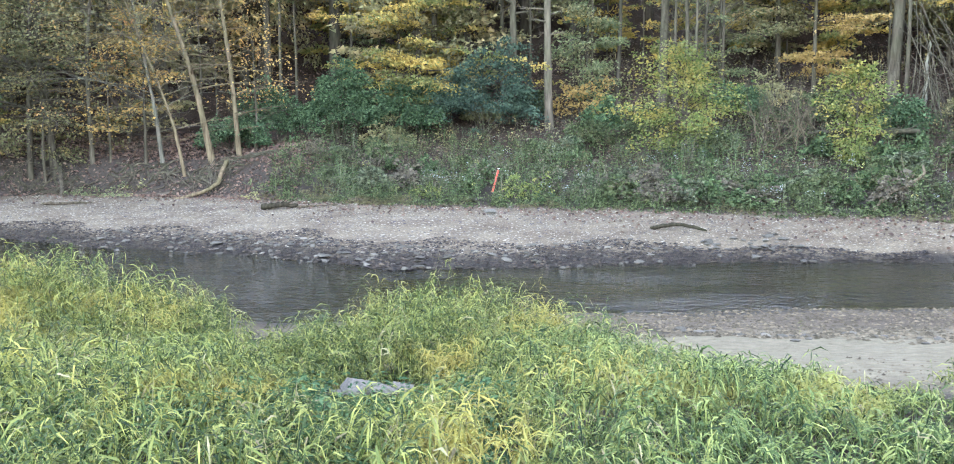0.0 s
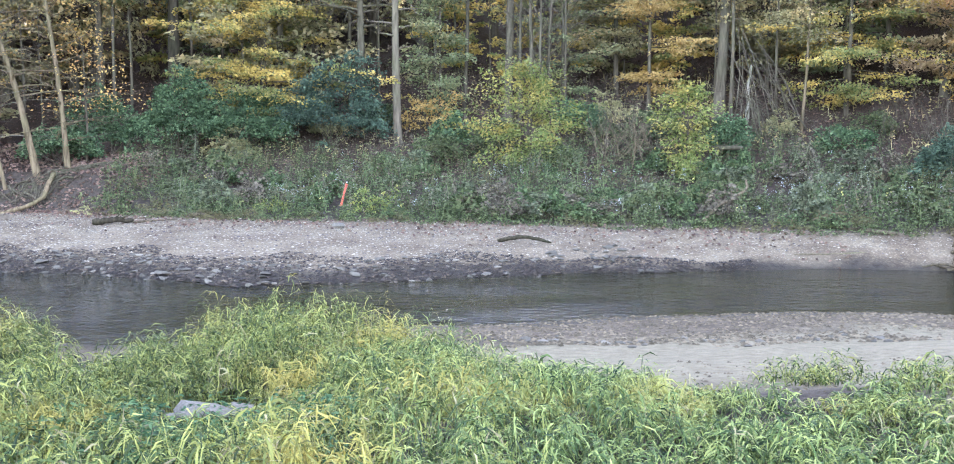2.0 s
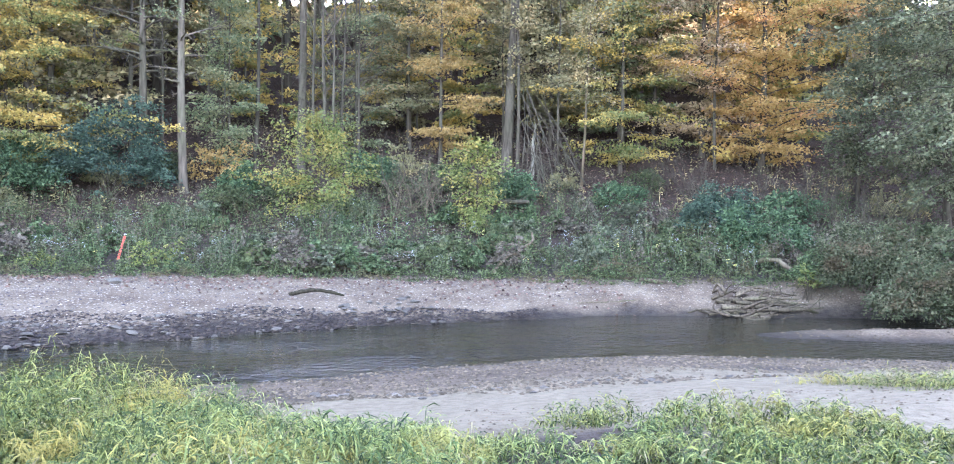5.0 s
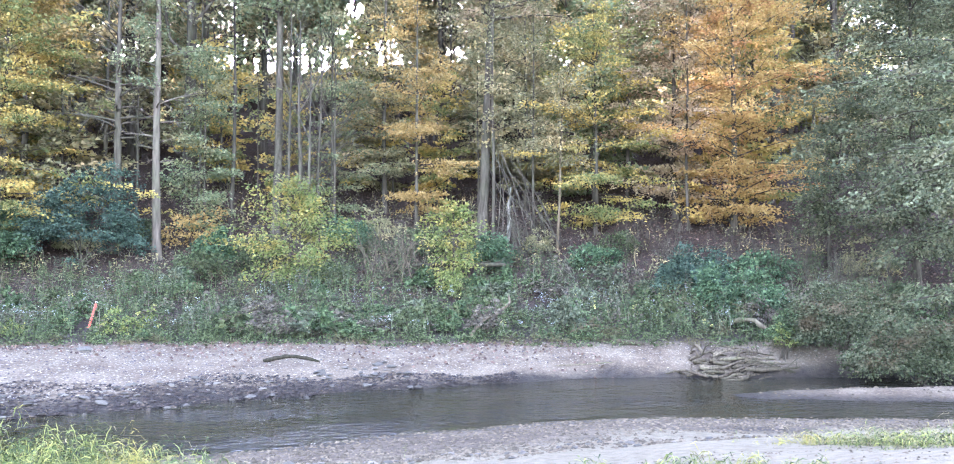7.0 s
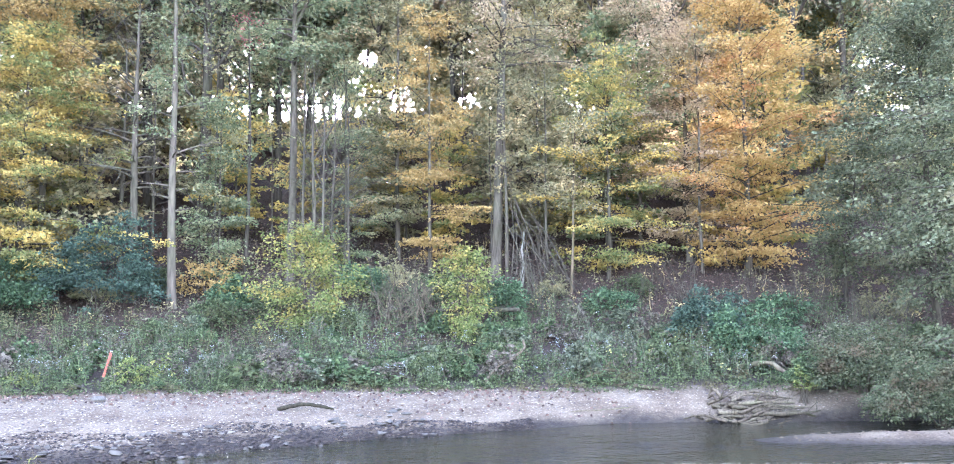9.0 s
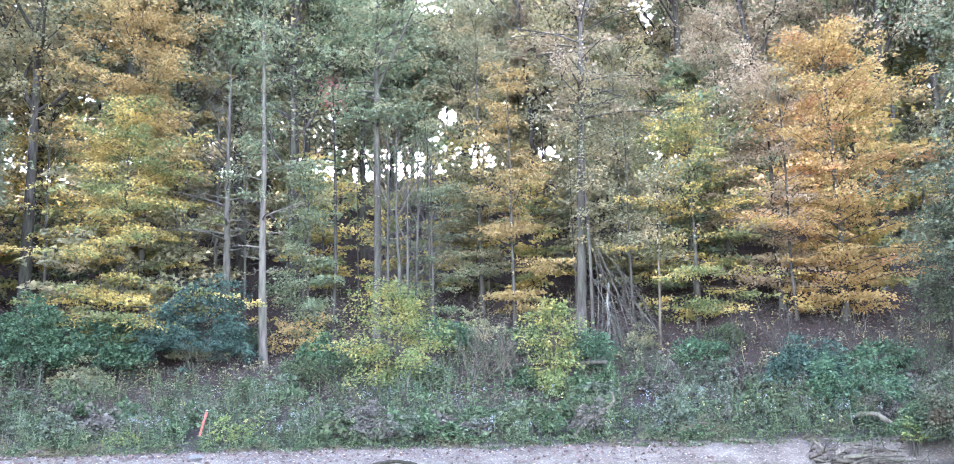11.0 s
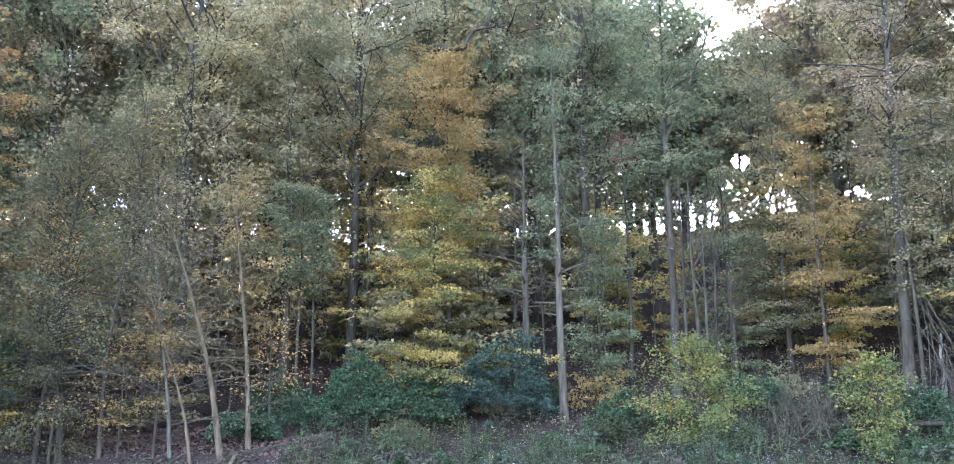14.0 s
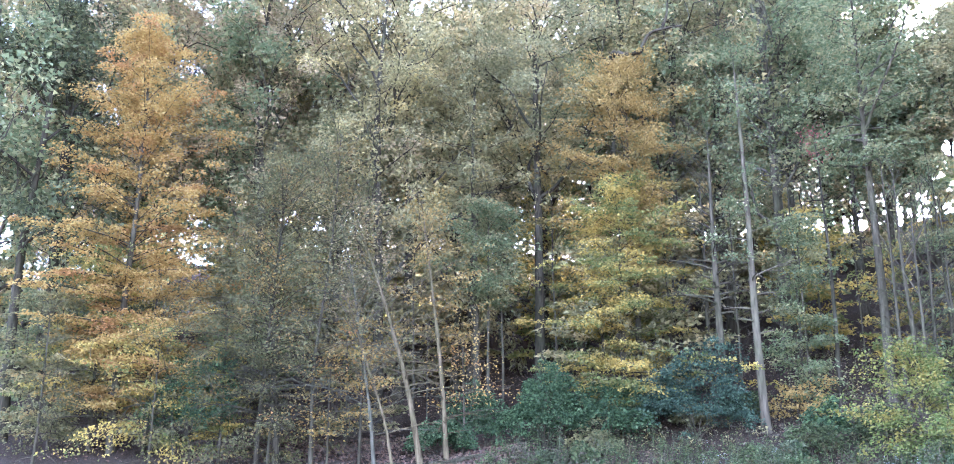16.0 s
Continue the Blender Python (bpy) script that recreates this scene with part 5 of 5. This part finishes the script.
herb("weeds", "sparse weeds at the foot of the eroded bank", 160, (-22, -12.5), (-0.6, 0.6), (0.3, 0.7), LEAF["green"], 12, 0.12, lambda x, s: wave(x, s, 0.7, 2) > 0.1)

# fallen leaves on the slope
n = 16000
x = rng.uniform(-34, 34, n)
y = np.interp(x, WEED_X, WEED_Y) + np.where(x < -11, rng.uniform(-0.5, 24, n), rng.uniform(6, 26, n))
a = rng.random(n) * 6.283
v, f = leaves_at(np.stack([x, y, land(x, y) + 0.03], 1), np.stack([np.cos(a), np.sin(a), 0.25 * rng.normal(size=n)], 1), rng.uniform(0.1, 0.2, n), 0.1)
tagged(part("fallen_leaves", mesh_of("fallen_leaves", v, f), LEAF["litter"]), "brown and rust fallen leaves on the wooded slope", "leaves", kind="stuff")

n = 1800
x = rng.uniform(-26, 12, n)
y = np.interp(x, WEED_X, WEED_Y) - np.abs(rng.normal(size=n)) * 1.3 + 0.2
a = rng.random(n) * 6.283
v, f = leaves_at(np.stack([x, y, land(x, y) + 0.03], 1), np.stack([np.cos(a), np.sin(a), 0.3 * rng.normal(size=n)], 1), rng.uniform(0.08, 0.16, n), 0.09)
tagged(part("fallen_leaves", mesh_of("fallen_leaves", v, f), LEAF["litter"]), "dry brown leaves strewn on the upper gravel", "leaves", kind="stuff")
n = 7000
x = rng.uniform(-28, -11, n)
y = np.interp(x, WEED_X, WEED_Y) + rng.uniform(-0.4, 7, n)
a = rng.random(n) * 6.283
v, f = leaves_at(np.stack([x, y, land(x, y) + 0.04], 1), np.stack([np.cos(a), np.sin(a), 0.4 * rng.normal(size=n)], 1), rng.uniform(0.12, 0.22, n), 0.13)
tagged(part("fallen_leaves", mesh_of("fallen_leaves", v, f), LEAF["litter"]), "thick rust-brown fallen leaves on the eroded bank", "leaves", kind="stuff")

# ---- near grass ----
GRASS_X = (-14, -6.5, -4.9, -3.9, -3.3, -2.6, -1.7, -0.6, 0.15, 0.7, 1.5, 2.0, 2.4, 2.7, 3.1, 3.6, 4.4, 5, 5.5, 6, 7, 12)
GRASS_Y = (13.0, 12.3, 10.8, 9.3, 9.0, 10.6, 11.3, 11.0, 9.8, 8.2, 7.4, 6.9, 5.7, 5.3, 5.6, 6.2, 6.3, 6.1, 5.5, 4.8, 4.4, 4)


def tall(x, y):
    """Height of the grass: a mound in the middle, a higher one upstream, short where stones lie bare."""
    h = 0.35 - 0.13 * np.tanh((x - 0.5) / 0.8) + 0.06 * wave(x, y, 1.2) + 0.05 * wave(x, y, 2.9, 2)
    h = h + 0.48 * np.exp(-((x + 1.6) / np.where(x > -1.6, 1.0, 1.25)) ** 2 - ((y - 9.5) / 1.2) ** 2)
    h = h + 0.3 * np.exp(-((x + 5.8) / 1.8) ** 2 - ((y - 8.6) / 1.8) ** 2)
    h = h - 0.34 * np.exp(-((x + 1.62) / 0.7) ** 2 - ((y - 6.2) / 0.75) ** 2)
    h = h - 0.16 * np.exp(-((x + 1.25) / 0.7) ** 2 - ((y - 5.0) / 0.9) ** 2)
    h = h - 0.25 * np.exp(-((x + 3.3) / 0.6) ** 2 - ((y - 8.6) / 0.8) ** 2)
    h = h - 0.12 * np.exp(-((x - 2.6) / 1.0) ** 2 - ((y - 6.6) / 1.0) ** 2)
    h = h - 0.3 * np.exp(-((x + 1.35) / 0.55) ** 2 - ((y - 5.6) / 0.8) ** 2)
    return np.clip(h, 0.1, 1.2)


def blades(root, way, length, width, lift):
    """Arched ribbons, narrowing to a pointed tip."""
    n = len(root)
    way = unit(way * np.array([1, 1, 0]))
    side = np.stack([-way[:, 1], way[:, 0], 0 * way[:, 0]], 1)
    t = np.array([0, 0.45, 1.0])
    out = (t - 0.15 * t * t)[None, :, None] * (length * np.cos(lift))[:, None, None] * way[:, None, :]
    rise = (np.sin(lift) * length)[:, None] * t - (0.75 * length * np.cos(lift))[:, None] * t ** 2.0
    c = root[:, None, :] + out
    c[..., 2] += rise
    w = np.array([0.5, 1.0, 0.04])[None, :, None] * width[:, None, None] * 0.5
    tilt = rng.normal(size=n)[:, None, None] * 0.5
    sv = side[:, None, :] + tilt * np.array([0, 0, 1.0])
    v = np.concatenate([np.stack([c - sv * w, c + sv * w], 2)[:, :2].reshape(n, 4, 3), c[:, 2:]], 1).reshape(-1, 3)
    b = np.arange(n)[:, None] * 5
    q = np.array([[0, 1, 3], [0, 3, 2], [2, 3, 4]])
    return v, (b[:, :, None] + q[None]).reshape(-1, 3)


def sward(name, label, x, y, leaf, scale=1.0, per=30, wide=0.0105, category="grass", kind="stuff"):
    n = len(x)
    z = land(x, y)
    h = tall(x, y) * rng.uniform(0.65, 1.2, n) * scale * (1 + 0.28 * wave(x, y, 5.2, 4))
    lean = rng.normal(size=(n, 2)) * 0.16
    m = n * per
    t = rng.uniform(0.08, 1.0, m)
    bh = np.repeat(h, per)
    bl = np.repeat(lean, per, 0)
    root = np.stack([np.repeat(x, per) + bl[:, 0] * bh * t, np.repeat(y, per) + bl[:, 1] * bh * t, np.repeat(z, per) + bh * t * 0.92], 1)
    a = rng.random(m) * 6.283
    way = np.stack([np.cos(a), np.sin(a), 0 * a], 1)
    length = rng.uniform(0.07, 0.21, m) * (0.65 + 0.6 * bh)
    v1, f1 = blades(root, way, length, wide * rng.uniform(0.5, 1.1, m), rng.uniform(-0.3, 0.8, m))
    b = np.stack([x, y, z - 0.02], 1)
    e = b + np.stack([lean[:, 0] * h, lean[:, 1] * h, h], 1)
    sd = np.array([0.003, 0.0015, 0])
    v2 = np.stack([b - sd, b + sd, e], 1).reshape(-1, 3)
    v, f = joined([(v1, f1), (v2, np.arange(3 * n).reshape(-1, 3))])
    return tagged(part(name, mesh_of(name, v, f), leaf), label, category, kind=kind)


def scatter(n, keep):
    y = np.sqrt(rng.uniform(2.6 ** 2, 13.2 ** 2, n))
    x = rng.uniform(-0.82, 1.12, n) * y
    ok = keep(x, y)
    return x[ok], y[ok]


def in_grass(x, y):
    edge = np.interp(x, GRASS_X, GRASS_Y) + 0.35 * wave(x, y, 2.2) + rng.normal(size=len(x)) * 0.22
    bare = np.exp(-((x + 1.62) / 0.6) ** 2 - ((y - 6.35) / 0.55) ** 2) * 0.98
    bare = np.maximum(bare, 0.92 * np.exp(-((x - 2.45) / 0.38) ** 2 - ((y - 6.1) / 1.0) ** 2))
    bare = np.maximum(bare, 0.75 * np.exp(-((x + 3.4) / 0.5) ** 2 - ((y - 8.7) / 0.7) ** 2))
    bare = np.maximum(bare, 0.5 * (wave(x, y, 1.6, 6) > 0.75))
    return (y < edge) & (rng.random(len(x)) > bare)


gx, gy = scatter(18500, in_grass)
lean_x = gx + rng.normal(size=len(gx)) * 0.5
split = (lean_x < 0.1) | (lean_x > 3.2)
sward("grass", "tall leafy yellow-green grass on the near bank", gx[split], gy[split], LEAF["grass"])
sward("grass", "lower deep green grass beside the sand", gx[~split], gy[~split], LEAF["grass_green"])
gx, gy = scatter(1500, in_grass)
sward("dry_grass", "straw-coloured withered blades among the grass", gx, gy, LEAF["grass_dry"], 1.05, 6, 0.012)
gx, gy = scatter(420, lambda x, y: (y > 7.5) & (y < np.interp(x, NEAR_X, NEAR_Y) - 1.2) & (wave(x, y, 1.3, 3) > 0.5) & (rng.random(len(x)) < 0.5))
sward("grass", "scattered thin grass tufts on the sand", gx, gy, LEAF["grass"], 0.6, 7, 0.008)
n = 420
gx, gy = rng.uniform(-3.4, -0.4, n), rng.uniform(3.6, 5.7, n)
gx, gy = np.repeat(gx, 16), np.repeat(gy, 16)
h = np.repeat(rng.uniform(0.1, 0.3, n), 16) * rng.uniform(0.3, 1.0, n * 16)
a = rng.random(n * 16) * 6.283
r = rng.uniform(0.01, 0.09, n * 16)
v, f = leaves_at(np.stack([gx + np.cos(a) * r, gy + np.sin(a) * r, land(gx, gy) + h], 1), np.stack([np.cos(a), np.sin(a), rng.normal(size=n * 16) * 0.3], 1), rng.uniform(0.04, 0.09, n * 16), 0.018)
tagged(part("low_herbs", mesh_of("low_herbs", v, f), LEAF["herb"]), "bluish green low leafy herbs under the grass", "herbs", kind="stuff")
for az, d, n, sc, mat, label in ((-24.9, 7.75, 110, 1.15, "grass", "single green grass clump at the edge of the sand"),
                                 (-44.5, 13.0, 260, 0.9, "grass_dry", "rusty dry grass clump by the water"),
                                 (-43.0, 12.6, 200, 0.95, "grass", "pale grass clump by the water"),
                                 (-46.5, 12.2, 200, 0.9, "grass", "pale grass clump by the water")):
    cx, cy = polar(az, d)
    w = 0.22 if d < 9 else 0.6
    sward("grass_clump", label, cx + rng.normal(size=n) * w, cy + rng.normal(size=n) * w, LEAF[mat], sc, 7, 0.013, "grass clump", "thing")
# ---- stones and pebbles ----
def pebbles(name, label, x, y, size, mat, squash=0.5):
    n = len(x)
    s = size * rng.uniform(0.5, 1.5, n) ** 1.3
    a = rng.random(n) * 6.283
    o = np.array([[1, 0, 0], [0.2, 0.8, 0], [-1, 0.1, 0], [-0.1, -0.75, 0], [0, 0, 1], [0, 0, -1.0]])
    v = o[None] * (1 + 0.25 * rng.normal(size=(n, 6, 1)))
    ca, sa = np.cos(a)[:, None], np.sin(a)[:, None]
    vx, vy, vz = v[..., 0] * ca - v[..., 1] * sa, v[..., 0] * sa + v[..., 1] * ca, v[..., 2] * squash
    p = np.stack([vx, vy, vz], 2) * s[:, None, None] * 0.5 + np.stack([x, y, land(x, y) + s * 0.08], 1)[:, None, :]
    t = np.array([[0, 1, 4], [1, 2, 4], [2, 3, 4], [3, 0, 4]])
    f = (np.arange(n)[:, None, None] * 6 + t[None]).reshape(-1, 3)
    return tagged(part(name, mesh_of(name, p.reshape(-1, 3), f), mat), label, "pebbles", kind="stuff")


def between(n, x0, x1, lo, hi, curve_x, curve_y):
    x = rng.uniform(x0, x1, n)
    return x, np.interp(x, curve_x, curve_y) + rng.uniform(lo, hi, n)


x, y = between(44000, -24, 29, 0.2, 9.5, FAR_X, FAR_Y)
ok = (y < np.interp(x, WEED_X, WEED_Y) + 0.2) & (y > np.interp(x, FAR_X, FAR_Y) + np.where(x < 6, 0.9, 0.2) + rng.random(len(x)) * 0.8)
pebbles("pebbles", "pale grey dry gravel of the far bar", x[ok], y[ok], 0.056, pebble_mat, 0.42)
x, y = between(13000, -22, 9, 0.0, 1.0, FAR_X, FAR_Y)
y = np.interp(x, FAR_X, FAR_Y) - 0.3 + 2.6 * rng.random(len(x)) ** 1.5 * (1.15 - 0.75 * np.clip((x + 2) / 9, 0, 1)) * (1 + 0.3 * wave(x, x * 0, 1.3))
pebbles("pebbles", "dark wet shingle along the far waterline", x, y, 0.095, wet_pebble_mat, 0.42)
x, y = between(9000, -4, 18, -3.6, 0.1, NEAR_X, NEAR_Y)
pebbles("pebbles", "grey shingle along the near waterline", x, y, 0.06, near_pebble_mat)
x = rng.uniform(1.2, 9.5, 1400)
y = 13.0 - 0.16 * x + rng.normal(size=1400) * 0.33
pebbles("pebbles", "strip of pale pebbles across the sand", x, y, 0.07, near_pebble_mat)
x, y = scatter(5200, lambda x, y: (y < 9.5) & (y > 3.5) & ((x > 2) | (rng.random(len(x)) < 0.4)))
pebbles("pebbles", "small stones on the sandy near bank", x, y, 0.035, near_pebble_mat)
x, y = rng.uniform(11.5, 26, 1500), rng.uniform(14, 20, 1500)
ok = land(x, y) > 0.02
pebbles("pebbles", "grey shingle of the mid-river bar", x[ok], y[ok], 0.08, near_pebble_mat)


def stone_mesh(k):
    r = np.random.default_rng(100 + k)
    bm = bmesh.new()
    for q in unit(r.normal(size=(15, 3))) * (1, 0.8, 0.34):
        bm.verts.new(q * r.uniform(0.85, 1.1))
    bmesh.ops.convex_hull(bm, input=bm.verts[:])
    for q in [v for v in bm.verts if not v.link_faces]:
        bm.verts.remove(q)
    me = bpy.data.meshes.new("stone")
    bm.to_mesh(me)
    bm.free()
    me.materials.append(stone_mat)
    return me


rocks = [stone_mesh(k) for k in range(7)]


def stone(x, y, size, parent=None, sink=0.12, name="stone"):
    ob = new(name, rocks[int(rng.integers(7))])
    ob.parent = parent
    ob.matrix_basis = pose(x, y, ground_at(x, y) + size * (0.22 - sink), rng.normal() * 6, rng.normal() * 6, rng.uniform(0, 360)) @ Matrix.Scale(size * 0.5, 4)
    return ob


for az, d, size, label in ((7.1, 31.0, 0.5, "pale boulder at the edge of the weeds"), (5.85, 28.0, 0.55, "flat pale stone on the gravel"),
                           (-42.6, 28.6, 0.4, "white stone at the foot of the bank"), (-33.0, 23.6, 0.35, "pale stone at the tip of the bar"),
                           (12.9, 7.6, 0.45, "flat pale rock behind a bare patch in the grass"), (14.4, 6.1, 0.45, "flat pale rock in a bare patch of the grass"),
                           (16.0, 6.55, 0.34, "pale rock in a bare patch of the grass"), (12.6, 6.6, 0.36, "pale rock in a bare patch of the grass"), (22.4, 5.9, 0.22, "small pale rock among the grass"),
                           (19.0, 9.3, 0.3, "pale stones at the river edge of the grass")):
    x, y = polar(az, d)
    boulder = stone(x, y, size, None, 0.0 if d < 9 else 0.02, "rock")
    boulder.data = boulder.data.copy()
    boulder.data.materials[0] = pale_stone_mat
    tagged(boulder, label, "rock")
x, y = between(290, -15, 6, -0.5, 2.3, FAR_X, FAR_Y)
for i in range(290):
    stone(float(x[i]), float(y[i]), rng.uniform(0.12, 0.3) * (1.5 if i % 9 == 0 else 1), ground)
for i in range(60):
    px = rng.uniform(1.5, 8.5)
    stone(px, 13.0 - 0.16 * px + rng.normal() * 0.4, rng.uniform(0.08, 0.2), ground)
for i in range(40):
    stone(-1.6 + rng.normal() * 0.6, 6.5 + rng.normal() * 0.4, rng.uniform(0.06, 0.18), ground)

# ---- grass that goes on round the standing place ----
gx, gy = rng.uniform(-9, 7, 5200), rng.uniform(-5, 7, 5200)
aside = ((gy < 2.6) | (gx < -0.82 * gy) | (gx > 1.12 * gy)) & (gx < 5.2 + 0.3 * wave(gx, gy, 1.1)) & (np.hypot(gx, gy) > 0.5)
sward("grass", "leafy green grass on the top of the near bank", gx[aside], gy[aside], LEAF["grass_green"], 0.75, 9, 0.014)
